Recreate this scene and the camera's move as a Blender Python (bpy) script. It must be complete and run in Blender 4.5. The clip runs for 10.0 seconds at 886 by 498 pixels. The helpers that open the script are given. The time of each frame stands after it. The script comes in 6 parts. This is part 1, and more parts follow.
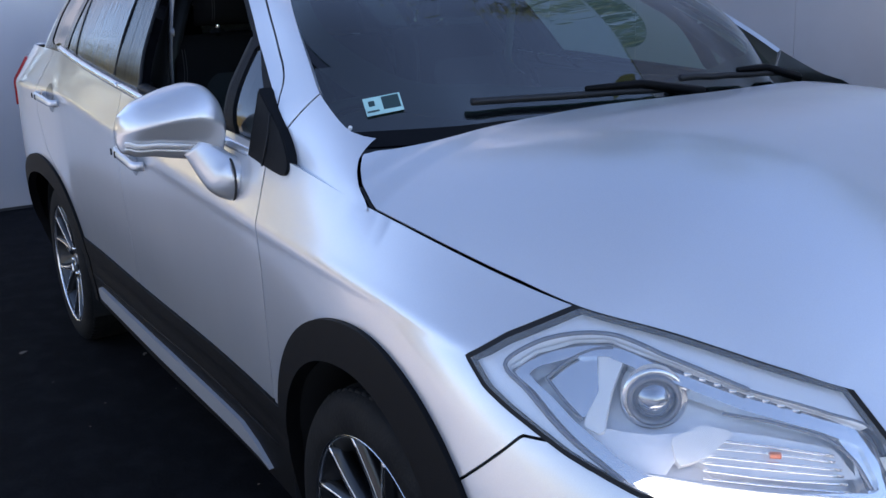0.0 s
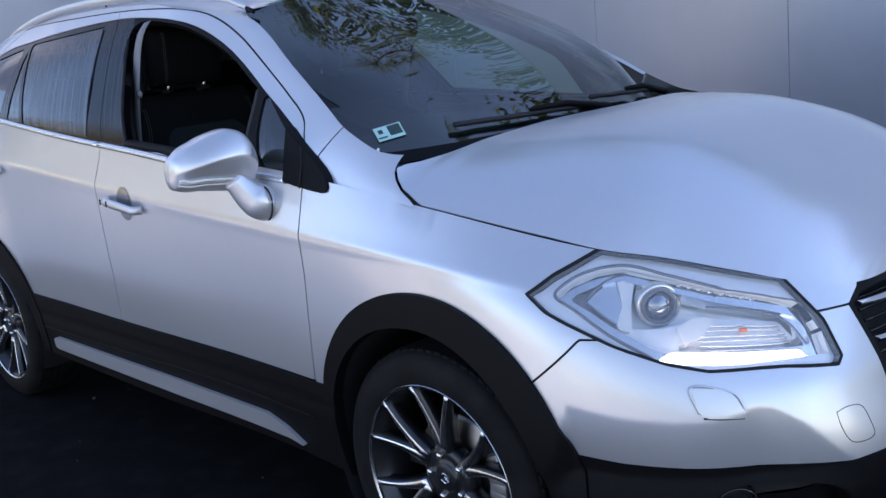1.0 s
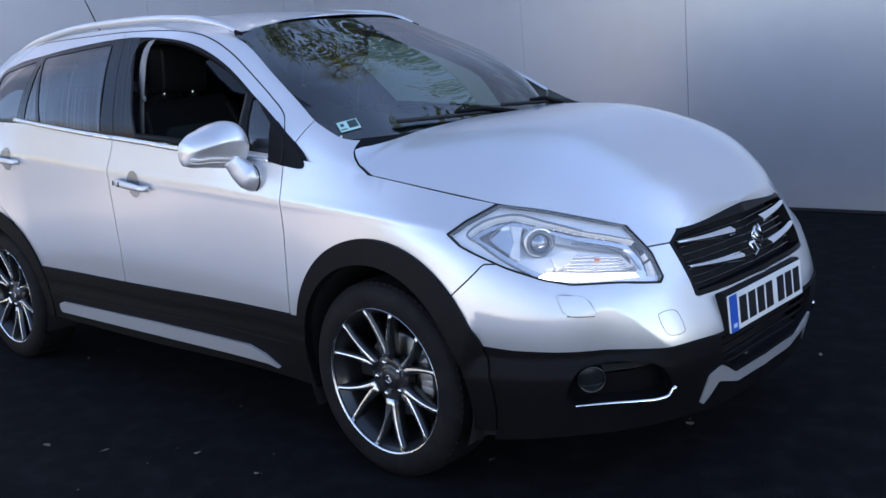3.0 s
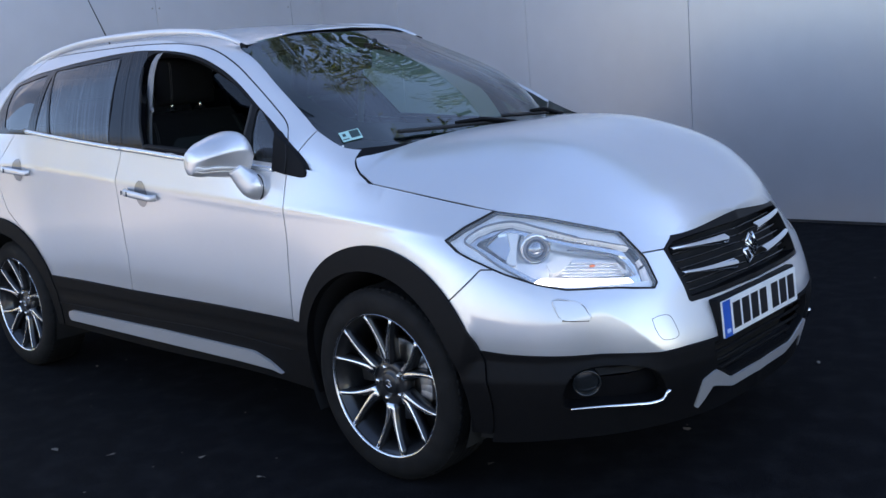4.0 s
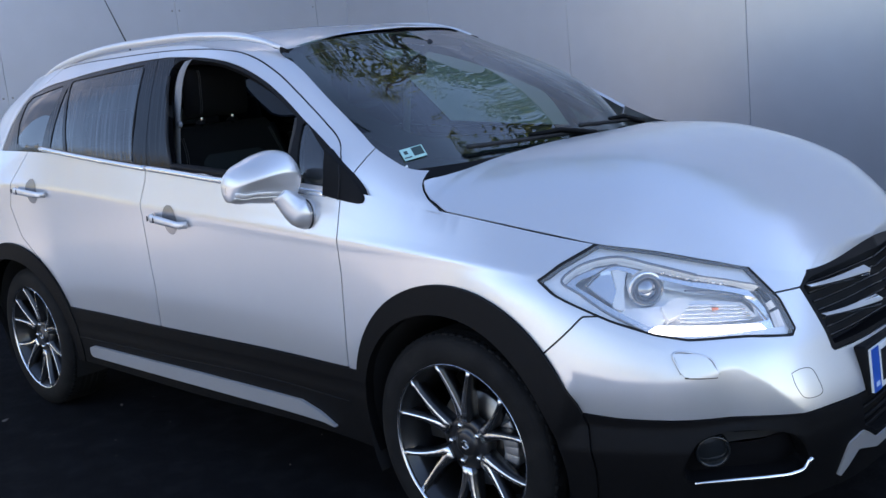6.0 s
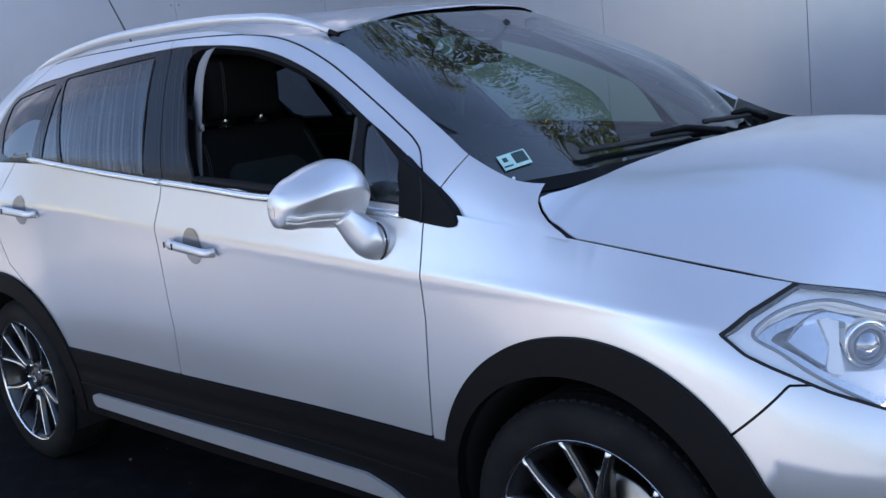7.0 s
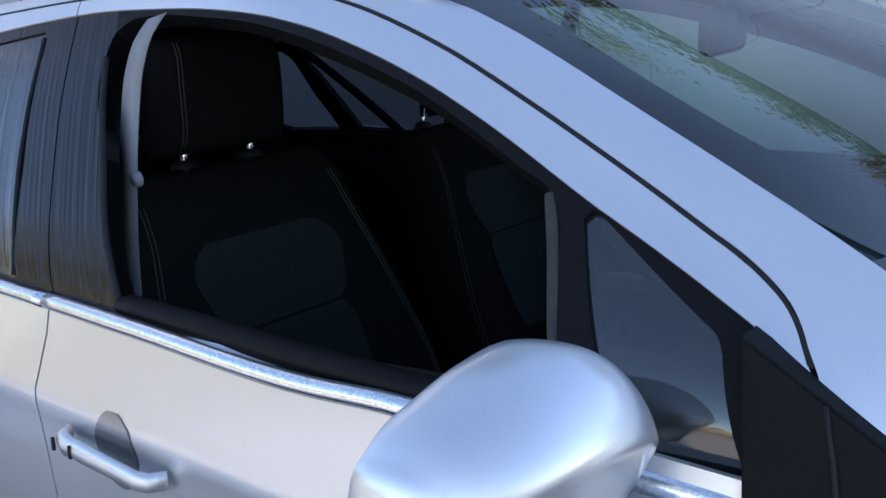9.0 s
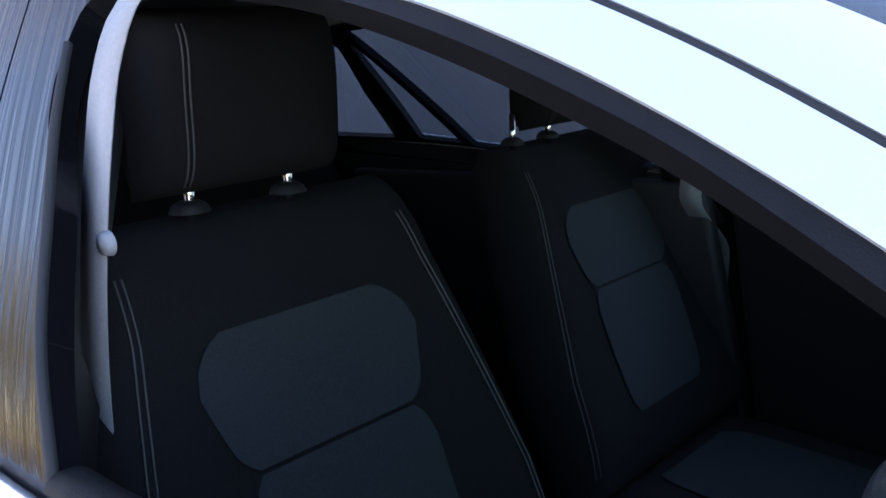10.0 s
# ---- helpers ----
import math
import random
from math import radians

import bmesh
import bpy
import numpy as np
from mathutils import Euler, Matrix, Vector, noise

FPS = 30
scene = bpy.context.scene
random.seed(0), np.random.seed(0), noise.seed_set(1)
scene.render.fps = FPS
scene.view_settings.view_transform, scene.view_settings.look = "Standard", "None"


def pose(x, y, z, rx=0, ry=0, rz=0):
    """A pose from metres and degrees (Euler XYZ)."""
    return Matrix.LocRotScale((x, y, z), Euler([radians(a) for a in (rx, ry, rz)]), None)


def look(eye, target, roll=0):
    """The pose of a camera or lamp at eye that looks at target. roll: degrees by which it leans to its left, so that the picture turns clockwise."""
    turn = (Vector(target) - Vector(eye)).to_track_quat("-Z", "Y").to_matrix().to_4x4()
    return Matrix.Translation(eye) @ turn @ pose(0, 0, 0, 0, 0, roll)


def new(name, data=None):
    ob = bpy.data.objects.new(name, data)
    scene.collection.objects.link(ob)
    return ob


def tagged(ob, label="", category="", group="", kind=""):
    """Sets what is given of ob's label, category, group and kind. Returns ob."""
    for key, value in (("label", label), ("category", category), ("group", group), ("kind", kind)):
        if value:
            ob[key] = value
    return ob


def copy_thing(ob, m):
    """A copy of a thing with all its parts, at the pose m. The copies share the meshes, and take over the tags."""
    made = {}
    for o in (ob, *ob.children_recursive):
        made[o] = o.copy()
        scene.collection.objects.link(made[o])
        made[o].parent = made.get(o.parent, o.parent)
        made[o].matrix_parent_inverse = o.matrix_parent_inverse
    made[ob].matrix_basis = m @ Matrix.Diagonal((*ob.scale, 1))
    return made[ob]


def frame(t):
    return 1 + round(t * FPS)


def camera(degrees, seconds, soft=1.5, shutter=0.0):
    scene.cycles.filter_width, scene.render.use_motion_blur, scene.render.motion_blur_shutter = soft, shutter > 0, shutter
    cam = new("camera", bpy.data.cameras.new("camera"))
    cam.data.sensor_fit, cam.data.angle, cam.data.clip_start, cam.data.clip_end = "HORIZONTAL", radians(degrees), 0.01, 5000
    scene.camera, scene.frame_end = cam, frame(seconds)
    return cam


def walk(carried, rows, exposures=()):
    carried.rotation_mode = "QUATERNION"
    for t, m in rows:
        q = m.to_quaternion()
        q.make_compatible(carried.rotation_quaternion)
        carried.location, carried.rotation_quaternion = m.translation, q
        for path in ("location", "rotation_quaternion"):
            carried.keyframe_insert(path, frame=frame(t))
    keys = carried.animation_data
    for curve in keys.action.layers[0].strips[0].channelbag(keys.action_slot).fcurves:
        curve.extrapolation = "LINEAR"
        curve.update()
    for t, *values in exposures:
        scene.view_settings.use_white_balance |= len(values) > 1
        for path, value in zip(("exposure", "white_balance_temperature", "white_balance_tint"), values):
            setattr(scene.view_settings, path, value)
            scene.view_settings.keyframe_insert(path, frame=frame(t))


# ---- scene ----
cam = camera(49.0, 10.0)
PATH = [
    (0, (1.394, -1.525, 1.3), (-0.259, -0.52, 0.792), -2.4),
    (0.5, (1.365, -1.914, 1.313), (-0.135, -0.67, 0.864), -4.5),
    (1, (1.544, -2.23, 1.329), (0.133, -0.882, 0.892), -5.9),
    (1.5, (1.741, -2.415, 1.317), (0.353, -1.041, 0.89), -5.8),
    (2, (1.915, -2.605, 1.296), (0.555, -1.196, 0.888), -5.2),
    (2.5, (2.042, -2.777, 1.305), (0.716, -1.335, 0.902), -4.8),
    (4, (2.196, -2.86, 1.285), (0.85, -1.425, 0.926), -4.8),
    (4.5, (2.192, -2.854, 1.279), (0.838, -1.423, 0.932), -4.9),
    (5, (2.15, -2.837, 1.31), (0.794, -1.41, 0.953), -5.0),
    (5.5, (1.997, -2.748, 1.327), (0.63, -1.334, 0.965), -5.4),
    (7, (1.101, -2.345, 1.312), (-0.256, -0.921, 0.953), -6.5),
    (7.5, (0.776, -2.153, 1.334), (-0.565, -0.718, 0.957), -6.8),
    (8, (0.44, -1.897, 1.352), (-0.882, -0.451, 0.954), -7.0),
    (8.5, (0.105, -1.654, 1.335), (-1.205, -0.191, 0.956), -6.4),
    (9, (-0.177, -1.479, 1.361), (-1.446, 0.016, 0.965), -5.8),
    (9.4, (-0.371, -1.298, 1.373), (-1.676, 0.162, 0.967), -5.9),
    (9.7, (-0.505, -1.181, 1.379), (-1.841, 0.247, 0.963), -5.4),
    (10, (-0.623, -1.122, 1.376), (-1.929, 0.336, 0.966), -4.2),
]
walk(cam, [(t, look(e, a, r)) for t, e, a, r in PATH], [(0, 1.3, 6600, 23), (1, 1.36, 6650, 23), (1.5, 1.4, 6600, 22), (2.5, 1.63, 6800, 22), (4, 1.6, 6850, 20), (5.5, 1.58, 6850, 20), (7, 1.45, 6700, 20), (8, 1.53, 6650, 20), (8.5, 1.48, 6650, 19), (9.2, 1.62, 6700, 18), (9.6, 2.0, 7300, 20), (10, 3.05, 6950, 26)])


# ---- world and sun: the car stands in the open shade of a tall wall, sun from behind it ----
SUN_UP, SUN_TURN = radians(25), radians(45)
world = bpy.data.worlds.new("sky")
scene.world = world
world.use_nodes = True
wn = world.node_tree
sky = wn.nodes.new("ShaderNodeTexSky")
sky.sky_type, sky.sun_disc = "NISHITA", False
sky.sun_elevation, sky.sun_rotation = SUN_UP, radians(90) - SUN_TURN
sky.air_density, sky.dust_density, sky.ozone_density = 1.0, 0.05, 1.8
wn.links.new(sky.outputs[0], wn.nodes["Background"].inputs[0])
wn.nodes["Background"].inputs[1].default_value = 0.15
sun = new("sun", bpy.data.lights.new("sun", "SUN"))
sun.data.energy, sun.data.angle, sun.data.color = 5.0, radians(0.6), (1.0, 0.9, 0.76)
sun_from = Vector((math.cos(SUN_TURN) * math.cos(SUN_UP), math.sin(SUN_TURN) * math.cos(SUN_UP), math.sin(SUN_UP)))
sun.matrix_world = look(sun_from * 50, (0, 0, 0))


# ---- materials ----
def material(name, colour, rough=0.5, metal=0.0, grain=0.0, scale=40.0, bump=0.0, bump_scale=200.0, coat=0.0, spec=0.5, stain=0.0, stain_scale=3.0, stain_colour=None):
    """A principled material with fine grain, broad stains and a fine relief."""
    m = bpy.data.materials.new(name)
    m.use_nodes = True
    t = m.node_tree
    b = t.nodes["Principled BSDF"]
    b.inputs["Base Color"].default_value = (*colour, 1)
    b.inputs["Roughness"].default_value = rough
    b.inputs["Metallic"].default_value = metal
    b.inputs["Coat Weight"].default_value = coat
    b.inputs["Coat Roughness"].default_value = 0.03
    b.inputs["Specular IOR Level"].default_value = spec
    tc = t.nodes.new("ShaderNodeTexCoord")
    out = None
    if grain or stain:
        n1 = t.nodes.new("ShaderNodeTexNoise")
        n1.inputs["Scale"].default_value, n1.inputs["Detail"].default_value = scale, 6
        t.links.new(tc.outputs["Object"], n1.inputs["Vector"])
        r1 = t.nodes.new("ShaderNodeMapRange")
        r1.inputs[1].default_value, r1.inputs[2].default_value = 0.25, 0.75
        r1.inputs[3].default_value, r1.inputs[4].default_value = 1 - grain, 1 + grain
        t.links.new(n1.outputs[0], r1.inputs[0])
        mul = t.nodes.new("ShaderNodeVectorMath")
        mul.operation = "SCALE"
        mul.inputs[0].default_value = colour
        t.links.new(r1.outputs[0], mul.inputs[3])
        out = mul.outputs[0]
        if stain:
            n2 = t.nodes.new("ShaderNodeTexNoise")
            n2.inputs["Scale"].default_value, n2.inputs["Detail"].default_value = stain_scale, 8
            t.links.new(tc.outputs["Object"], n2.inputs["Vector"])
            r2 = t.nodes.new("ShaderNodeMapRange")
            r2.inputs[1].default_value, r2.inputs[2].default_value = 0.45, 0.75
            r2.inputs[4].default_value = stain
            t.links.new(n2.outputs[0], r2.inputs[0])
            mix = t.nodes.new("ShaderNodeMix")
            mix.data_type = "RGBA"
            mix.inputs[7].default_value = (*(stain_colour or tuple(c * 0.6 for c in colour)), 1)
            t.links.new(r2.outputs[0], mix.inputs[0])
            t.links.new(out, mix.inputs[6])
            out = mix.outputs[2]
        t.links.new(out, b.inputs["Base Color"])
    if bump:
        n3 = t.nodes.new("ShaderNodeTexNoise")
        n3.inputs["Scale"].default_value, n3.inputs["Detail"].default_value = bump_scale, 4
        t.links.new(tc.outputs["Object"], n3.inputs["Vector"])
        bp = t.nodes.new("ShaderNodeBump")
        bp.inputs["Strength"].default_value, bp.inputs["Distance"].default_value = bump, 0.004
        t.links.new(n3.outputs[0], bp.inputs["Height"])
        t.links.new(bp.outputs[0], b.inputs["Normal"])
    return m


def runs(t, noise):
    """Feeds a noise with coordinates that make thin runs down a leaning side window."""
    tc, u, v, c = t.nodes.new("ShaderNodeTexCoord"), t.nodes.new("ShaderNodeVectorMath"), t.nodes.new("ShaderNodeVectorMath"), t.nodes.new("ShaderNodeCombineXYZ")
    u.operation = v.operation = "DOT_PRODUCT"
    u.inputs[1].default_value, v.inputs[1].default_value = (90, 0, 58), (0, 0, 1.4)
    t.links.new(tc.outputs["Object"], u.inputs[0])
    t.links.new(tc.outputs["Object"], v.inputs[0])
    t.links.new(u.outputs["Value"], c.inputs[0])
    t.links.new(v.outputs["Value"], c.inputs[2])
    t.links.new(c.outputs[0], noise.inputs["Vector"])


def glass_material(name, tint, rough=0.0, ior=1.6, streaks=False, haze=0.0):
    """Thin car glass: mostly see-through, mirror-like at grazing angles."""
    m = bpy.data.materials.new(name)
    m.use_nodes = True
    t = m.node_tree
    t.nodes.remove(t.nodes["Principled BSDF"])
    clear = t.nodes.new("ShaderNodeBsdfTransparent")
    clear.inputs[0].default_value = (*tint, 1)
    gloss = t.nodes.new("ShaderNodeBsdfGlossy")
    gloss.inputs["Roughness"].default_value = rough
    lw, pw, fr = t.nodes.new("ShaderNodeLayerWeight"), t.nodes.new("ShaderNodeMath"), t.nodes.new("ShaderNodeMapRange")
    lw.inputs[0].default_value = 0.5
    pw.operation, pw.inputs[1].default_value = "POWER", 4.0
    fr.inputs[3].default_value, fr.inputs[4].default_value = ((ior - 1) / (ior + 1)) ** 2, 1.0
    t.links.new(lw.outputs["Facing"], pw.inputs[0])
    t.links.new(pw.outputs[0], fr.inputs[0])
    mix = t.nodes.new("ShaderNodeMixShader")
    t.links.new(fr.outputs[0], mix.inputs[0])
    t.links.new(clear.outputs[0], mix.inputs[1])
    t.links.new(gloss.outputs[0], mix.inputs[2])
    t.links.new(mix.outputs[0], t.nodes["Material Output"].inputs[0])
    if haze:
        dull, veil = t.nodes.new("ShaderNodeBsdfDiffuse"), t.nodes.new("ShaderNodeMixShader")
        dull.inputs[0].default_value = (0.8, 0.84, 0.88, 1)
        veil.inputs[0].default_value = haze
        t.links.new(mix.outputs[0], veil.inputs[1])
        t.links.new(dull.outputs[0], veil.inputs[2])
        t.links.new(veil.outputs[0], t.nodes["Material Output"].inputs[0])
    if streaks:
        nz, bp = t.nodes.new("ShaderNodeTexNoise"), t.nodes.new("ShaderNodeBump")
        nz.inputs["Scale"].default_value, nz.inputs["Detail"].default_value = 1.0, 3
        bp.inputs["Strength"].default_value, bp.inputs["Distance"].default_value = 0.4, 0.004
        runs(t, nz)
        t.links.new(nz.outputs[0], bp.inputs["Height"])
        t.links.new(bp.outputs[0], gloss.inputs["Normal"])
        film, add = t.nodes.new("ShaderNodeMapRange"), t.nodes.new("ShaderNodeMath")
        film.inputs[1].default_value, film.inputs[2].default_value, film.inputs[4].default_value = 0.48, 0.68, 0.08
        add.use_clamp = True
        t.links.new(nz.outputs[0], film.inputs[0])
        t.links.new(film.outputs[0], add.inputs[0])
        t.links.new(fr.outputs[0], add.inputs[1])
        t.links.new(add.outputs[0], mix.inputs[0])
    return m


def emitter(name, colour, strength):
    m = bpy.data.materials.new(name)
    m.use_nodes = True
    b = m.node_tree.nodes["Principled BSDF"]
    b.inputs["Base Color"].default_value = (*colour, 1)
    b.inputs["Emission Color"].default_value = (*colour, 1)
    b.inputs["Emission Strength"].default_value = strength
    return m


PAINT = material("silver_paint", (0.66, 0.665, 0.685), 0.34, 0.64, grain=0.05, scale=900, coat=1.0, stain=0.06, stain_scale=2.5)
CLAD = material("black_plastic", (0.0028, 0.0028, 0.0036), 0.6, grain=0.3, scale=60, bump=0.25, bump_scale=700, spec=0.16)
GLOSS_BLACK = material("gloss_black", (0.006, 0.006, 0.008), 0.12, coat=0.15, spec=0.4)
GAP = material("gap_black", (0.006, 0.006, 0.007), 0.8)
RUBBER = material("rubber", (0.014, 0.014, 0.015), 0.6, grain=0.2, scale=50, bump=0.2, bump_scale=300)
TYRE = material("tyre_rubber", (0.005, 0.005, 0.0055), 0.75, spec=0.2, grain=0.3, scale=25, bump=0.3, bump_scale=150, stain=0.4, stain_scale=12, stain_colour=(0.022, 0.021, 0.02))
GRILLE_BLACK = material("grille_black", (0.004, 0.004, 0.005), 0.45, grain=0.2, scale=60, spec=0.15)
CHROME = material("chrome", (0.78, 0.79, 0.8), 0.08, 1.0, grain=0.05, scale=300)
ALLOY = material("machined_alloy", (0.72, 0.73, 0.75), 0.22, 1.0, grain=0.08, scale=200)
ALLOY_DARK = material("dark_alloy", (0.02, 0.021, 0.024), 0.35, 0.4, coat=0.5, grain=0.15, scale=30)
STEEL = material("brake_steel", (0.32, 0.31, 0.3), 0.4, 1.0, grain=0.2, scale=30)
TRIM = material("satin_silver_trim", (0.5, 0.5, 0.52), 0.38, 0.5, grain=0.06, scale=300)
GLASS = glass_material("clear_glass", (0.25, 0.41, 0.32), 0.0, 2.0, haze=0.010)
VENT_GLASS = glass_material("vent_glass", (0.44, 0.57, 0.48), 0.0, 2.0, haze=0.015)
QUARTER_GLASS = glass_material("quarter_glass", (0.13, 0.15, 0.17), 0.0, 1.6)
DARK_GLASS = glass_material("privacy_glass", (0.10, 0.115, 0.13), 0.0, 1.62, True)
LENS = glass_material("lamp_lens", (0.95, 0.96, 0.97), haze=0.13)
REFLECTOR = material("lamp_reflector", (0.82, 0.83, 0.85), 0.3, 0.3, grain=0.04, scale=120)
LAMP_GREY = material("lamp_bezel", (0.76, 0.78, 0.81), 0.35, 0.2, grain=0.05, scale=120)
DRL = emitter("daytime_light", (1.0, 0.97, 0.88), 2.0)
AMBER = material("amber_plastic", (0.7, 0.16, 0.03), 0.3)
RED_LENS = material("red_lens", (0.35, 0.01, 0.01), 0.1, coat=1.0)
WHITE_PLATE = material("plate_white", (0.78, 0.78, 0.77), 0.35, grain=0.04, scale=40)
BLUE_PLATE = material("plate_blue", (0.02, 0.10, 0.45), 0.35)
INK = material("plate_ink", (0.01, 0.01, 0.012), 0.4)
PALE_INK = material("pale_ink", (0.55, 0.65, 0.85), 0.5)
STICKER = material("sticker_paper", (0.42, 0.68, 0.63), 0.6, grain=0.05, scale=60)
STICKER_DARK = material("sticker_dark", (0.02, 0.05, 0.05), 0.5)
SEAT = material("seat_cloth_black", (0.0062, 0.006, 0.007), 0.95, grain=0.25, scale=300, bump=0.4, bump_scale=900, spec=0.2)
SEAT_GREY = material("seat_cloth_grey", (0.022, 0.025, 0.028), 0.95, grain=0.2, scale=400, bump=0.4, bump_scale=900, spec=0.2)
STITCH = material("pale_stitching", (0.05, 0.048, 0.047), 0.8)
BELT = material("grey_belt_webbing", (0.2, 0.207, 0.225), 0.7, grain=0.1, scale=300)
INNER = material("cabin_plastic", (0.007, 0.007, 0.008), 0.6, grain=0.15, scale=100, bump=0.15, bump_scale=500)
LINING = material("headlining", (0.12, 0.12, 0.118), 0.95, grain=0.08, scale=200)
TRIM_BRIGHT = material("bright_silver_trim", (0.68, 0.69, 0.71), 0.3, 0.6, grain=0.05, scale=300, coat=0.4)
# dried rain runs down the paint: a little duller in thin upright streaks
pt = PAINT.node_tree
pt.nodes["Principled BSDF"].inputs["Coat Roughness"].default_value = 0.09
mp, nz, mr = pt.nodes.new("ShaderNodeMapping"), pt.nodes.new("ShaderNodeTexNoise"), pt.nodes.new("ShaderNodeMapRange")
mp.inputs["Scale"].default_value = (16, 16, 1.2)
nz.inputs["Scale"].default_value, nz.inputs["Detail"].default_value = 1.0, 5
mr.inputs[1].default_value, mr.inputs[2].default_value, mr.inputs[3].default_value, mr.inputs[4].default_value = 0.35, 0.75, 0.315, 0.37
pt.links.new(pt.nodes["Texture Coordinate"].outputs["Object"], mp.inputs[0])
pt.links.new(mp.outputs[0], nz.inputs["Vector"])
pt.links.new(nz.outputs[0], mr.inputs[0])
pt.links.new(mr.outputs[0], pt.nodes["Principled BSDF"].inputs["Roughness"])
# gloss black pillars with dried rain runs
PILLAR_BLACK = material("pillar_black", (0.004, 0.004, 0.005), 0.12, spec=0.17)
pt = PILLAR_BLACK.node_tree
nz, bp = pt.nodes.new("ShaderNodeTexNoise"), pt.nodes.new("ShaderNodeBump")
nz.inputs["Scale"].default_value, nz.inputs["Detail"].default_value = 1.0, 4
bp.inputs["Strength"].default_value, bp.inputs["Distance"].default_value = 0.28, 0.004
runs(pt, nz)
pt.links.new(nz.outputs[0], bp.inputs["Height"])
pt.links.new(bp.outputs[0], pt.nodes["Principled BSDF"].inputs["Normal"])


# ---- body surfaces: feature lines run from the nose round to the tail, right side ----
def hermite(knots, values, at):
    """Smooth interpolation of rows of values (n, d) over knots, at positions."""
    k, v, a = np.asarray(knots, float), np.asarray(values, float), np.clip(np.asarray(at, float), knots[0], knots[-1])
    h = np.diff(k)
    slope = np.diff(v, axis=0) / h[:, None]
    m = np.empty_like(v)
    m[0], m[-1] = slope[0], slope[-1]
    m[1:-1] = (slope[:-1] * h[1:, None] + slope[1:] * h[:-1, None]) / (h[:-1] + h[1:])[:, None]
    i = np.clip(np.searchsorted(k, a, side="right") - 1, 0, len(h) - 1)
    t = ((a - k[i]) / h[i])[:, None]
    hh = h[i][:, None]
    return ((2 * t**3 - 3 * t**2 + 1) * v[i] + (t**3 - 2 * t**2 + t) * hh * m[i] + (-2 * t**3 + 3 * t**2) * v[i + 1] + (t**3 - t**2) * hh * m[i + 1])


def rail(text):
    return np.array([[float(c) for c in p.split(",")] for p in text.split()])


# sill, cladding line, waist, shoulder, upper edge
LOW_RAILS = [
    rail(".845,0,.20 .823,-.36,.215 .722,-.612,.225 .606,-.721,.22 .42,-.80,.20 0,-.83,.20 -.4,-.815,.235 -1.43,-.825,.25 -2.2,-.825,.26 -2.98,-.81,.25 -3.28,-.66,.25 -3.38,0,.25"),
    rail(".883,0,.425 .872,-.36,.43 .776,-.601,.435 .650,-.740,.45 .43,-.855,.485 0,-.872,.49 -.4,-.85,.475 -1.43,-.848,.50 -2.2,-.853,.51 -2.98,-.880,.52 -3.31,-.73,.52 -3.44,0,.52"),
    rail(".865,0,.57 .835,-.36,.575 .735,-.605,.59 .62,-.735,.61 .42,-.84,.66 0,-.872,.70 -.4,-.862,.66 -1.43,-.865,.68 -2.2,-.868,.70 -2.98,-.888,.72 -3.30,-.74,.74 -3.44,0,.75"),
    rail(".835,0,.68 .80,-.375,.655 .685,-.57,.69 .555,-.695,.74 .37,-.80,.80 0,-.86,.85 -.4,-.873,.88 -1.43,-.876,.955 -2.2,-.876,1.015 -2.98,-.880,1.03 -3.27,-.73,1.02 -3.42,0,1.0"),
    rail(".795,0,.777 .752,-.36,.757 .628,-.525,.803 .505,-.62,.843 .385,-.703,.872 0,-.80,.955 -.4,-.832,1.02 -1.43,-.842,1.085 -2.2,-.832,1.15 -2.98,-.785,1.17 -3.22,-.64,1.16 -3.36,0,1.15"),
]
# glasshouse: foot, base, middle, roof edge
TOP_RAILS = [
    rail(".16,0,.99 .10,-.42,.985 -.015,-.812,.952 -.38,-.824,.975 -1.43,-.843,1.05 -2.3,-.835,1.12 -2.8,-.80,1.14 -3.24,-.655,1.13 -3.40,0,1.12"),
    rail(".03,0,1.05 -.03,-.40,1.055 -.150,-.752,1.058 -.37,-.808,1.045 -1.43,-.840,1.09 -2.3,-.825,1.16 -2.8,-.782,1.175 -3.2,-.64,1.17 -3.35,0,1.16"),
    rail("-.40,0,1.28 -.435,-.36,1.275 -.52,-.672,1.255 -.68,-.708,1.255 -1.45,-.722,1.30 -2.28,-.71,1.345 -2.80,-.675,1.345 -3.17,-.565,1.32 -3.27,0,1.31"),
    rail("-.87,0,1.495 -.885,-.33,1.482 -.955,-.54,1.446 -1.10,-.572,1.458 -1.52,-.565,1.512 -2.25,-.56,1.52 -2.72,-.538,1.49 -3.03,-.465,1.452 -3.11,0,1.44"),
]


def knots_of(r):
    return np.concatenate([[0], np.cumsum(np.linalg.norm(np.diff(r, axis=0), axis=1))])


def loft(rails, nu, nv, u0=0.0, u1=1.0, guide=None):
    """Points (nu, nv, 3) of the smooth surface through the rails."""
    k = knots_of(rails[len(rails) // 2] if guide is None else guide)
    u = np.linspace(k[-1] * u0, k[-1] * u1, nu)
    lines = np.stack([hermite(k, r, u) for r in rails])
    z = np.array([r[:, 2].mean() for r in rails])
    v = np.linspace(z[0], z[-1], nv)
    return hermite(z, lines.reshape(len(rails), -1), v).reshape(nv, nu, 3).transpose(1, 0, 2)


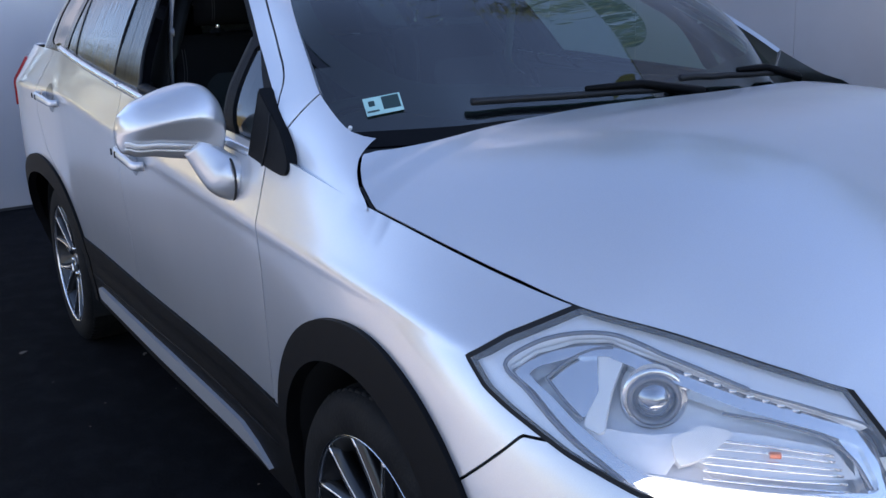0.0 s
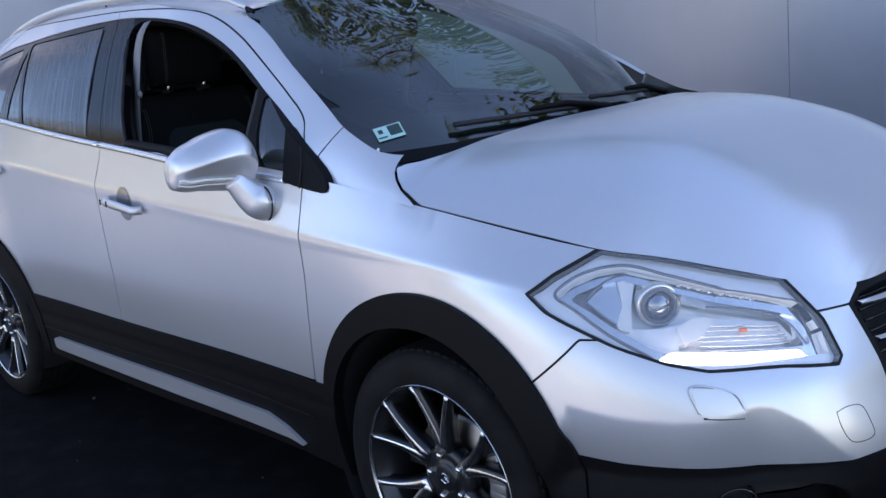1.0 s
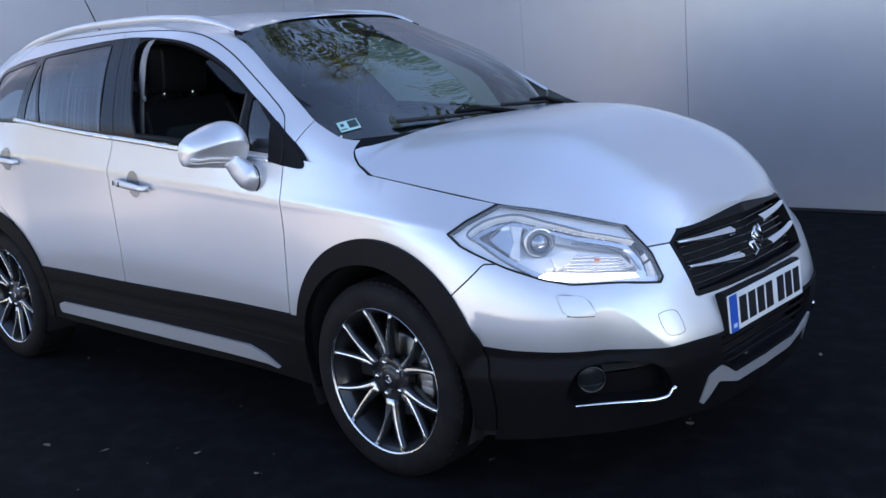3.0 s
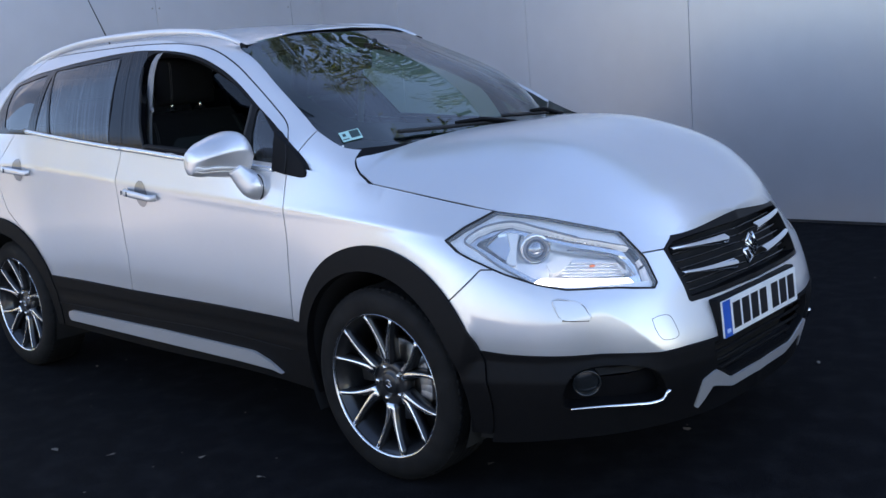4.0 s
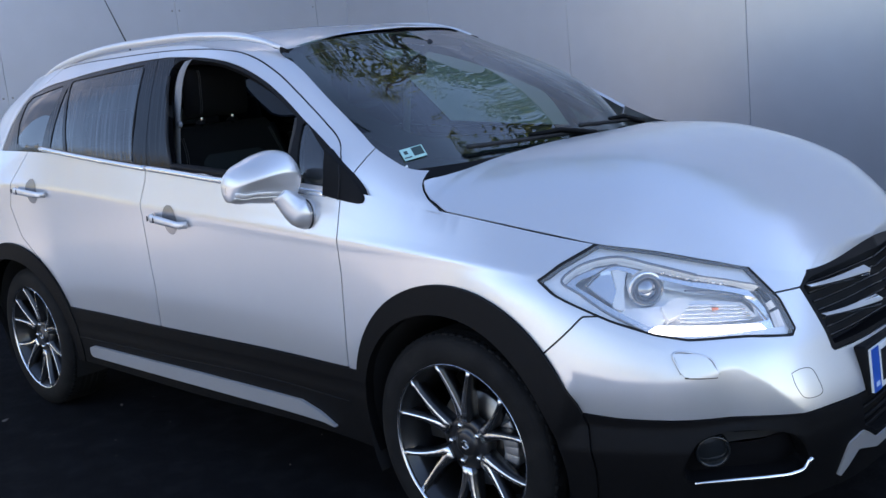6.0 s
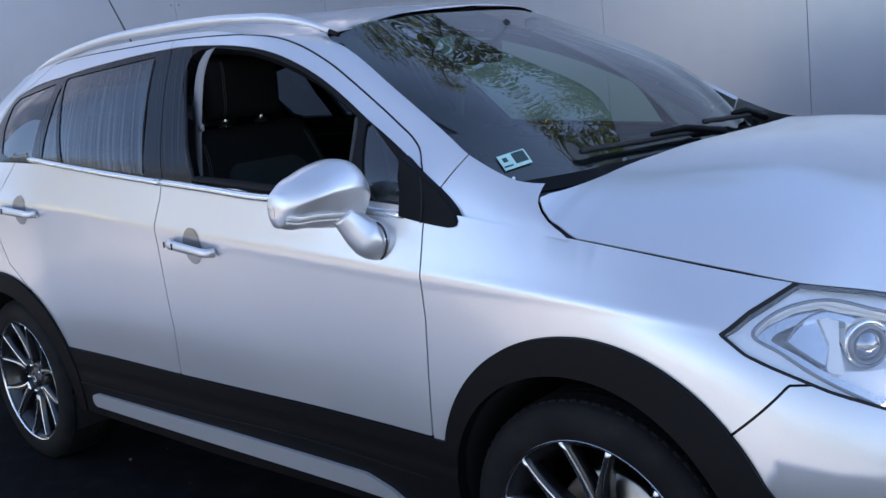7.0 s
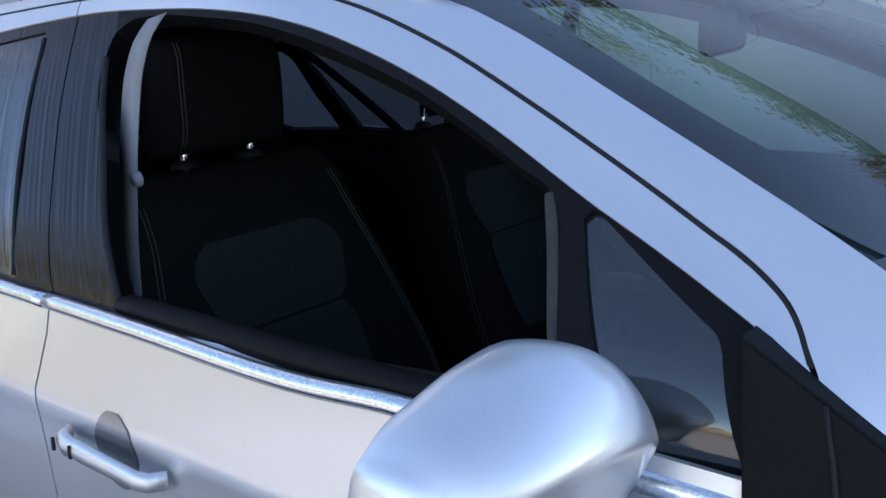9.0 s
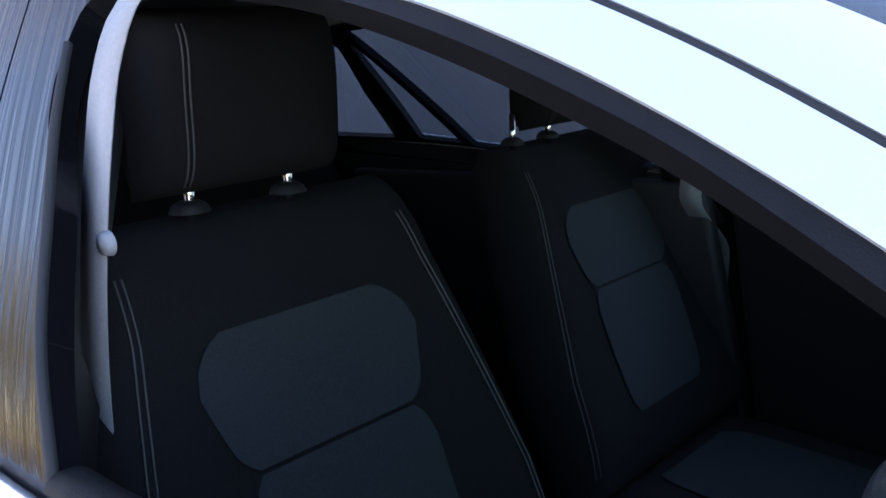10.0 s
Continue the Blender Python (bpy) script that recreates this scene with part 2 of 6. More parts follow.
# the windscreen runs down under the pillars and behind the bonnet
SCREEN_RAILS = [
    rail("-.11,0,1.02 -.15,-.40,1.02 -.208,-.66,1.02 -.25,-.76,1.02"),
    rail("-.40,0,1.28 -.435,-.36,1.275 -.52,-.672,1.255 -.55,-.70,1.247"),
    rail("-.87,0,1.495 -.885,-.33,1.482 -.955,-.54,1.446 -.985,-.575,1.432"),
]


def creased(rails, at, firm):
    """Adds a rail just below and just above one, so that the sides bend sharply along it where firm is 1."""
    z = np.array([r[:, 2].mean() for r in rails])
    out = list(rails)
    for other, share in ((at + 1, 0.20), (at - 1, 0.14)):
        v = z[at] + (z[other] - z[at]) * share
        soft = hermite(z, np.stack(rails).reshape(len(rails), -1), [v]).reshape(-1, 3)
        hard = rails[at] + (rails[other] - rails[at]) * share
        out.insert(at + 1 if other > at else at, soft + (hard - soft) * np.asarray(firm)[:, None])
    return out


LOW = loft(creased(LOW_RAILS, 3, [0, 0, 0, 0, 0.3, 0.9, 1, 1, 1, 0.8, 0, 0]), 460, 110, guide=LOW_RAILS[2])
TOP = loft(TOP_RAILS, 520, 90)
SCREEN = loft(SCREEN_RAILS, 90, 80)


def undercut(grid):
    """The lower corner of the bumper folds inwards under its crease."""
    n = np.cross(np.gradient(grid, axis=1), np.gradient(grid, axis=0))
    n /= np.maximum(np.linalg.norm(n, axis=2, keepdims=True), 1e-9)
    q, z = (grid[..., 0] + grid[..., 1]) * 0.7071, grid[..., 2]
    crease = np.interp(q, [-0.36, -0.32, -0.22, -0.119, -0.05, 0.0, 0.03, 0.06, 0.117, 0.207, 0.24], [0.45, 0.597, 0.577, 0.570, 0.571, 0.582, 0.589, 0.583, 0.546, 0.462, 0.44])
    d = np.clip(crease - z, 0, 0.13)
    fade = np.clip((z - 0.40) / 0.055, 0, 1)
    return grid - n * (0.17 * d * fade)[..., None]


LOW = undercut(LOW)


def edge_of(rails):
    """The upper rail as a dense line."""
    k = knots_of(rails[len(rails) // 2])
    return hermite(k, rails[-1], np.linspace(0, k[-1], 500))


BONNET_MID = rail(".80,.776 .785,.792 .765,.813 .72,.863 .62,.941 .48,1.017 .30,1.072 .12,1.088 .0,1.088 -.08,1.089 -.2,1.094")
ROOF_MID = rail("-.86,1.497 -1.1,1.528 -1.5,1.552 -2.1,1.55 -2.6,1.52 -3.0,1.455 -3.1,1.43")


def crown(edge, mid, x_front, x_back, n, rows, power):
    """A panel crowned between the edge line (right) and the middle line, rows across the car."""
    m = (edge[:, 0] <= x_front) & (edge[:, 0] >= x_back)
    e = edge[m]
    d = np.concatenate([[0], np.cumsum(np.linalg.norm(np.diff(e, axis=0), axis=1))])
    e = np.stack([np.interp(np.linspace(0, d[-1], n), d, e[:, i]) for i in range(3)], 1)
    zc = hermite(-mid[:, 0], mid[:, 1:], -e[:, 0])[:, 0]
    s = np.linspace(1, 0, rows) ** 0.8
    out = np.empty((n, rows, 3))
    out[:, :, 0] = e[:, :1]
    out[:, :, 1] = e[:, 1:2] * s
    out[:, :, 2] = zc[:, None] + (e[:, 2] - zc)[:, None] * s**power
    return out


UPPER = edge_of(LOW_RAILS)
# the bonnet's rear corner follows the top of the wing
near = TOP[:200].reshape(-1, 3)
seam = rail("-.027,-.801 -.05,-.798 -.075,-.792 -.1,-.781 -.115,-.768 -.119,-.74 -.118,-.719")
seam = np.array([near[np.argsort(((near[:, :2] - c) ** 2).sum(1) + (near[:, 2] < 0.94) * 9)[:6]].mean(0)[[2]] for c in seam]).ravel()[:, None] * [0, 0, 1] + np.pad(seam, ((0, 0), (0, 1)))
UPPER = np.concatenate([UPPER[UPPER[:, 0] > -0.02], seam])
BONNET = crown(UPPER, BONNET_MID, 0.797, -0.12, 170, 60, 4.1)
ROOF = crown(edge_of(TOP_RAILS), ROOF_MID, -0.87, -3.08, 110, 40, 3.0)


def unit(v):
    return v / np.maximum(np.linalg.norm(v, axis=-1, keepdims=True), 1e-9)


def facing(grid):
    return unit(np.cross(np.gradient(grid, axis=1), np.gradient(grid, axis=0)))


# the wing flows into the pillar foot without a crease: both surfaces share their facing along the joint
LOW_FACING, TOP_FACING = facing(LOW), facing(TOP)
edge_pts, foot_pts = LOW[:, -1], TOP[:200].reshape(-1, 3)
for i in np.where((edge_pts[:, 0] < 0.03) & (edge_pts[:, 0] > -0.46))[0]:
    d = np.linalg.norm(foot_pts - edge_pts[i], axis=1)
    k = int(np.argmin(d))
    shared = unit(LOW_FACING[i, -1] + TOP_FACING[:200].reshape(-1, 3)[k])
    w = np.clip(1 - np.linalg.norm(LOW[i] - edge_pts[i], axis=1) / 0.07, 0, 1)[:, None]
    w = w * w * (3 - 2 * w)
    LOW_FACING[i] = unit(LOW_FACING[i] * (1 - w) + shared * w)
    TOP_FACING.reshape(-1, 3)[np.where(d < 0.012)[0]] = shared
for i in range(190):
    hit = np.where((TOP[i, :, 0] < 0.0) & (TOP[i, :, 0] > -0.42) & (TOP[i, :, 1] < -0.7))[0]
    if len(hit):
        gap = np.linalg.norm(TOP[i][:, None] - edge_pts[None, ::2], axis=2).min(1)
        j = int(np.argmin(gap))
        if gap[j] < 0.012:
            w = np.clip(1 - np.linalg.norm(TOP[i] - TOP[i, j], axis=1) / 0.06, 0, 1)[:, None]
            w = w * w * (3 - 2 * w)
            TOP_FACING[i] = unit(TOP_FACING[i] * (1 - w) + TOP_FACING[i, j] * w)
# the bonnet's front corners flow on into the small panels between lamp and grille
BONNET_ALL = np.concatenate([BONNET, (BONNET * (1, -1, 1))[:, ::-1][:, 1:]], 1)
BONNET_FACING = facing(BONNET_ALL)
front = BONNET_ALL[:, 0]
for i in np.where(edge_pts[:150, 0] > 0.56)[0]:
    d = np.linalg.norm(front - edge_pts[i], axis=1)
    k = int(np.argmin(d))
    if d[k] < 0.03:
        shared = unit(0.08 * LOW_FACING[i, -1] + BONNET_FACING[min(k + 8, len(BONNET_FACING) - 1), 4])
        w = np.clip(1.4 - np.linalg.norm(LOW[i] - edge_pts[i], axis=1) / 0.07, 0, 1)[:, None]
        LOW_FACING[i] = unit(LOW_FACING[i] * (1 - w) + shared * w)
        w = np.clip(1 - np.linalg.norm(BONNET_ALL[k, :60] - edge_pts[i], axis=1) / 0.09, 0, 1)[:, None]
        BONNET_FACING[k, :60] = unit(BONNET_FACING[k, :60] * (1 - w) + shared * w)
BONNET_FACING[:, 60:] = (BONNET_FACING[:, :59] * (1, -1, 1))[:, ::-1]
# the same surface for the corner panels, facing as the bonnet's lip does
CORNER = LOW.copy()
CORNER_FACING = LOW_FACING.copy()
for i in np.where(edge_pts[:150, 0] > 0.5)[0]:
    k = int(np.argmin(np.linalg.norm(front - edge_pts[i], axis=1)))
    CORNER_FACING[i] = unit(0.08 * LOW_FACING[i] + BONNET_FACING[min(k + 6, len(BONNET_FACING) - 1), 8])


from mathutils import kdtree

# ---- building tools ----
def part(name, bm, mat, parent=None, label="", smooth=True):
    """Links a bmesh as one mesh object under a thing or a part."""
    me = bpy.data.meshes.new(name)
    bm.normal_update()
    bm.to_mesh(me)
    bm.free()
    for p in me.polygons:
        p.use_smooth = smooth
    me.materials.append(mat)
    ob = new(name, me)
    if parent:
        ob.parent = parent
    if label:
        ob["label"] = label
    return ob


def thing(name, label, category, at=(0, 0, 0), group="", kind=""):
    ob = new(name)
    ob.location = at
    ob.empty_display_size = 0.1
    return tagged(ob, label, category, group, kind)


AXES = {"x": lambda p: p[:, [0, 2]], "y": lambda p: np.stack([-abs(p[:, 1]), p[:, 2]], 1), "p": lambda p: np.stack([p[:, 0], -abs(p[:, 1])], 1),
        "q": lambda p: np.stack([(p[:, 0] - abs(p[:, 1])) * 0.7071, p[:, 2]], 1)}


def rounded(pts, n=8):
    """A closed smooth curve through the points."""
    p = np.asarray(pts, float)
    out = []
    for i in range(len(p)):
        a, b, c, d = p[i - 1], p[i], p[(i + 1) % len(p)], p[(i + 2) % len(p)]
        for t in np.arange(n) / n:
            out.append(0.5 * (2 * b + (c - a) * t + (2 * a - 5 * b + 4 * c - d) * t * t + (3 * b - a - 3 * c + d) * t**3))
    return np.array(out)


def flow(text, step=5):
    """The same open line with smooth points between."""
    p = rail(text)
    k = knots_of(p)
    at = np.concatenate([np.linspace(a, b, step, endpoint=False) for a, b in zip(k, k[1:])] + [[k[-1]]])
    return " ".join("%.4f,%.4f" % tuple(c) for c in hermite(k, p, at))


def within(axes, text, grow=0.0, smooth=False):
    """A test that is positive inside a closed outline drawn in two coordinates."""
    poly = rail(text)
    if smooth:
        poly = rounded(poly)
    a, b = poly, np.roll(poly, -1, axis=0)

    def test(points):
        p = AXES[axes](points)
        best = np.full(len(p), 1e9)
        odd = np.zeros(len(p), bool)
        for s, e in zip(a, b):
            d = e - s
            t = np.clip(((p - s) @ d) / max(d @ d, 1e-12), 0, 1)
            best = np.minimum(best, np.linalg.norm(p - s - t[:, None] * d, axis=1))
            if s[1] != e[1]:
                cross = (s[1] > p[:, 1]) != (e[1] > p[:, 1])
                odd ^= cross & (p[:, 0] < d[0] * (p[:, 1] - s[1]) / d[1] + s[0])
        return np.where(odd, best, -best) + grow
    return test


def without(axes, text, grow=0.0, smooth=False):
    f = within(axes, text, grow, smooth)
    return lambda p: -f(p)


def ring(cx, cz, r):
    """Positive inside a circle seen from the side."""
    return lambda p: r - np.hypot(p[:, 0] - cx, p[:, 2] - cz)


def off_ring(cx, cz, r):
    return lambda p: np.hypot(p[:, 0] - cx, p[:, 2] - cz) - r


def above(axes, text, shift=0.0):
    """Positive above a line z(x) given by points in rising order of the first coordinate."""
    line = rail(text)
    return lambda p: AXES[axes](p)[:, 1] - np.interp(AXES[axes](p)[:, 0], line[:, 0], line[:, 1]) - shift


def below(axes, text, shift=0.0):
    f = above(axes, text)
    return lambda p: -f(p) - shift


def normals_of(grid):
    du = np.gradient(grid, axis=0)
    dv = np.gradient(grid, axis=1)
    n = np.cross(dv, du)
    return n / np.maximum(np.linalg.norm(n, axis=2, keepdims=True), 1e-9)


def trim(grid, tests, offset=0.0):
    """Points, normals and faces of a surface grid, cut to where all tests are positive."""
    nu, nv = grid.shape[:2]
    nor = (LOW_FACING if grid is LOW else TOP_FACING if grid is TOP else BONNET_FACING if grid is BONNET_ALL else CORNER_FACING if grid is CORNER else normals_of(grid)).reshape(-1, 3)
    pts = grid.reshape(-1, 3)
    i, j = np.meshgrid(np.arange(nu - 1), np.arange(nv - 1), indexing="ij")
    k = (i * nv + j).ravel()
    faces = [list(f) for f in np.stack([k, k + 1, k + nv + 1, k + nv], 1)]
    pts, nor = [tuple(p) for p in pts], [tuple(n) for n in nor]
    for f in tests:
        val = f(np.array(pts))
        cut, kept = {}, []
        for face in faces:
            v = [val[a] for a in face]
            if min(v) > 0:
                kept.append(face)
                continue
            if max(v) <= 0:
                continue
            poly = []
            for a, b in zip(face, face[1:] + face[:1]):
                if val[a] > 0:
                    poly.append(a)
                if (val[a] > 0) != (val[b] > 0):
                    key = (min(a, b), max(a, b))
                    if key not in cut:
                        t = val[key[0]] / (val[key[0]] - val[key[1]])
                        cut[key] = len(pts)
                        pts.append(tuple(x + (y - x) * t for x, y in zip(pts[key[0]], pts[key[1]])))
                        nor.append(tuple(x + (y - x) * t for x, y in zip(nor[key[0]], nor[key[1]])))
                    poly.append(cut[key])
            if len(poly) > 2:
                kept.append(poly)
        faces = kept
    used = sorted({a for f in faces for a in f})
    index = {a: i for i, a in enumerate(used)}
    p, n = np.array([pts[a] for a in used]), np.array([nor[a] for a in used])
    return p + n * offset, n, [[index[a] for a in f] for f in faces]


def skin(name, grid, tests, mat, parent, offset=0.0, thick=0.012, label="", left=False, weld=0.0006):
    """A panel cut from a body surface, with its turned-in edge; left mirrors it to the other side."""
    p, n, faces = trim(grid, tests, offset)
    if left:
        p, n, faces = p * (1, -1, 1), n * (1, -1, 1), [f[::-1] for f in faces]
    bm = bmesh.new()
    vs = [bm.verts.new(c) for c in p]
    for f in faces:
        try:
            bm.faces.new([vs[a] for a in f])
        except ValueError:
            pass
    bmesh.ops.remove_doubles(bm, verts=bm.verts, dist=weld)
    bm.normal_update()
    tree_of = kdtree.KDTree(len(p))
    for i, c in enumerate(p):
        tree_of.insert(c, i)
    tree_of.balance()
    faced = {v: Vector(n[tree_of.find(v.co)[1]]) for v in bm.verts}
    main = set(bm.faces)
    if thick:
        rim = [(e.link_loops[0].vert, e.link_loops[0].link_loop_next.vert) for e in bm.edges if e.is_boundary]
        way = {v: faced[v] for pair in rim for v in pair}
        old = {v: v for v in way}
        for depth in (0.0015, thick):
            fresh = {v: bm.verts.new(v.co - n * depth) for v, n in way.items()}
            for a, b in rim:
                bm.faces.new((old[b], old[a], fresh[a], fresh[b]))
            old = fresh
    bm.normal_update()
    loops = [tuple(faced[v]) if f in main else tuple(f.normal) for f in bm.faces for v in f.verts]
    ob = part(name, bm, mat, parent, label)
    ob.data.normals_split_custom_set(loops)
    return ob


def whole(grid, axis):
    """A right-hand surface joined with its mirror image."""
    m = grid * (1, -1, 1)
    if axis == 0:
        return np.concatenate([m[::-1], grid[1:]], 0)
    return np.concatenate([grid, m[:, ::-1][:, 1:]], 1)


def both(name, grid, tests, mat, parent, **more):
    return skin(name, grid, tests, mat, parent, **more), skin(name, grid, tests, mat, parent, left=True, **more)


def box(bm, size, at=(0, 0, 0), turn=(0, 0, 0), bevel=0.0, seg=2):
    m = pose(*at, *turn)
    got = bmesh.ops.create_cube(bm, size=1.0, matrix=m @ Matrix.Diagonal((*size, 1)))
    if bevel:
        edges = list({e for v in got["verts"] for e in v.link_edges})
        bmesh.ops.bevel(bm, geom=edges, offset=bevel, segments=seg, affect="EDGES", profile=0.6)
    return bm


def lathe(bm, profile, n=48, axis="y", at=(0, 0, 0), closed=False):
    """Turns a profile of (radius, along) round an axis."""
    rows = []
    for i in range(n):
        a = 2 * math.pi * i / n
        row = []
        for r, h in profile:
            if axis == "y":
                c = (r * math.cos(a), h, r * math.sin(a))
            elif axis == "x":
                c = (h, r * math.cos(a), r * math.sin(a))
            else:
                c = (r * math.cos(a), r * math.sin(a), h)
            row.append(bm.verts.new((c[0] + at[0], c[1] + at[1], c[2] + at[2])))
        rows.append(row)
    m = len(profile)
    for i in range(n):
        a, b = rows[i], rows[(i + 1) % n]
        for j in range(m if closed else m - 1):
            k = (j + 1) % m
            bm.faces.new((a[j], a[k], b[k], b[j]))
    return bm


def tube(bm, path, radius, n=10, flat=1.0, cap=True, up=(0, 0, 1)):
    """A round or flattened bar along a path; radius may be a list."""
    pts = [Vector(p) for p in path]
    rad = list(radius) if isinstance(radius, (list, tuple)) else [radius] * len(pts)
    rows = []
    for i, p in enumerate(pts):
        d = (pts[min(i + 1, len(pts) - 1)] - pts[max(i - 1, 0)]).normalized()
        side = d.cross(Vector(up))
        side = side.normalized() if side.length > 1e-4 else Vector((1, 0, 0))
        top = side.cross(d).normalized()
        rows.append([bm.verts.new(p + side * math.cos(a) * rad[i] + top * math.sin(a) * rad[i] * flat) for a in [2 * math.pi * k / n for k in range(n)]])
    for a, b in zip(rows, rows[1:]):
        for k in range(n):
            bm.faces.new((a[k], a[(k + 1) % n], b[(k + 1) % n], b[k]))
    if cap:
        bm.faces.new(rows[0][::-1])
        bm.faces.new(rows[-1])
    return bm


def curve_path(text, n=30):
    p = rail(text)
    return [tuple(c) for c in hermite(knots_of(p), p, np.linspace(0, knots_of(p)[-1], n))]


# ---- ground and wall ----
ASPHALT = material("asphalt", (0.0055, 0.0055, 0.0066), 0.95, grain=0.9, scale=150, bump=1.0, bump_scale=260, stain=0.7, stain_scale=9, stain_colour=(0.016, 0.0155, 0.017), spec=0.08)
PANEL = material("wall_cladding", (0.47, 0.48, 0.53), 0.30, 0.42, grain=0.03, scale=4, bump=0.02, bump_scale=6, stain=0.12, stain_scale=0.8)
FOOT_SHADE = material("foot_shade_dark", (0.03, 0.03, 0.034), 0.7, grain=0.2, scale=12)

bm = bmesh.new()
bmesh.ops.create_grid(bm, x_segments=60, y_segments=60, size=150)
tagged(part("ground", bm, ASPHALT), "nearly black asphalt yard with paler patches", "ground", "", "structure")


# pale ground added out of view to bounce light onto the car's lower side
BOUNCE_CONCRETE = material("bounce_concrete", (0.52, 0.50, 0.475), 0.9, grain=0.15, scale=6, stain=0.3, stain_scale=0.4, bump=0.2, bump_scale=60)
bm = bmesh.new()
box(bm, (70, 50, 0.05), (-24.7, -26.82, -0.015))
tagged(part("pavement", bm, BOUNCE_CONCRETE, None, "", False), "pale concrete sheet added out of view to brighten the car's side", "pavement", "", "structure")


def clad_wall(name, start, along, count, label, h=3.6):
    """A tall wall of flat metal sheets on a core, with open joints, screws and a dark strip as its shadow line."""
    a = Vector(start)
    d = Vector(along).normalized()
    inward = Vector((-d.y, d.x, 0))
    w = 1.53
    bm = bmesh.new()
    mid = a + d * w * count / 2
    turn = math.degrees(math.atan2(d.y, d.x))
    box(bm, (w * count + 0.3, 0.2, h), (mid - inward * 0.125 + Vector((0, 0, h / 2))), (0, 0, turn))
    wall = tagged(part(name, bm, PANEL, None, "", False), label, "wall", "", "structure")
    # dark strip put in for the shadow line at the wall's foot
    bm = bmesh.new()
    box(bm, (w * count, 0.02, 0.022), mid - inward * 0.02 + Vector((0, 0, 0.011)), (0, 0, turn), 0.004)
    part("plinth", bm, FOOT_SHADE, wall, "dark strip drawn as the shadow line at the foot", False)
    bm = bmesh.new()
    box(bm, (w - 0.003, 0.02, h - 0.022), (0, 0, 0), (0, 0, 0), 0.003)
    sheet = part("panel", bm, PANEL, wall, "", False)
    sheet.matrix_world = Matrix.Translation(a + d * (w / 2) - inward * 0.012 + Vector((0, 0, 0.022 + (h - 0.022) / 2))) @ pose(0, 0, 0, 0, 0, turn)
    for i in range(1, count):
        o = new("panel", sheet.data)
        o.parent = wall
        o.matrix_world = Matrix.Translation(d * w * i) @ sheet.matrix_world
    screw = bmesh.new()
    lathe(screw, [(0.0, -0.004), (0.006, -0.004), (0.009, 0.0)], 8)
    first = part("screw", screw, STEEL, wall)
    for i, j, side in [(i, j, side) for i in range(min(count, 9)) for j in range(6) for side in (-0.035, 0.035)]:
        if i or side > 0:
            o = first if (i, j) == (0, 0) else new("screw", first.data)
            o.parent = wall
            o.matrix_world = Matrix.Translation(a + d * (w * i + side) - inward * 0.0 + Vector((0, 0, 0.24 + 0.6 * j))) @ pose(0, 0, 0, 0, 0, turn + (0 if inward.y < 0 else 180))
    return wall


clad_wall("wall_side", (12.3, 3.95, 0), (-1, 0, 0), 12, "tall flat grey metal-clad wall with fine joints", 4.62)
wall_back = clad_wall("wall_back", (-5.63, 3.56, 0), (0, -1, 0), 3, "tall flat grey metal-clad wall behind the car", 5.4)
bm = bmesh.new()
box(bm, (0.02, 0.395, 5.378), (-5.642, 3.76, 2.711), bevel=0.003)
part("panel", bm, PANEL, wall_back, "", False)


# ---- the car's body ----
car = thing("car", "silver five-door crossover car with black cladding, driver's window open", "car")
ARCH_F, ARCH_R = (0.02, 0.362, 0.416), (-2.58, 0.36, 0.41)
HOLE_F, HOLE_R = (0.0, 0.335, 0.362), (-2.60, 0.335, 0.362)
LAMP = "-.374,.803 -.316,.835 -.222,.872 -.12,.90 0,.87 .10,.83 .156,.762 .200,.708 .224,.640 .212,.626 .10,.643 .049,.648 -.05,.655 -.128,.674 -.222,.709 -.306,.750 -.342,.770"
LINE = "-.60,.497 -.36,.495 -.311,.490 -.221,.479 -.106,.473 .03,.469 .215,.452 .298,.453 .377,.451 .90,.451"
GRILLE = "-.391,.721 -.346,.752 -.337,.80 .10,.86 .10,.565 -.379,.568"
BUMP_GAP = "-.05,.722 -.284,.722 -.366,.646 -.50,.52 -.50,-.1 1.2,-.1 1.2,.722"
DOOR_F = "-.384,1.2 -.384,.973 -.381,.875 -.384,.776 -.405,.621 -.423,.486 -.837,.492 -1.481,.494 -1.452,.649 -1.450,.807 -1.446,.971 -1.427,1.041 -1.42,1.2"
DOOR_R = "-1.42,1.2 -1.427,1.041 -1.446,.971 -1.450,.807 -1.452,.649 -1.481,.494 -1.9,.50 -2.35,.503 -2.35,.70 -2.46,.80 -2.51,.93 -2.47,1.05 -2.33,1.25"
CLAD_TOP = "-4,.52 -2.25,.505 -1.48,.494 -.84,.492 -.42,.486 -.2,.486 .5,.49"
GAP_W = -0.0021

EDGE_X, EDGE_Y = UPPER[::-1, 0], -UPPER[::-1, 1]


def BONNET_SIDE(p):
    return np.interp(p[:, 0], EDGE_X, EDGE_Y) - abs(p[:, 1]) - np.interp(p[:, 0], [0.3, 0.4, 0.62, 0.69], [0.004, 0.0015, 0.0015, -0.002])


def BONNET_BACK(p):
    return p[:, 0] - np.interp(abs(p[:, 1]), [0, 0.175, 0.436, 0.6, 0.69, 0.735, 0.775], [0.01, 0.003, -0.022, -0.06, -0.096, -0.112, -0.117])


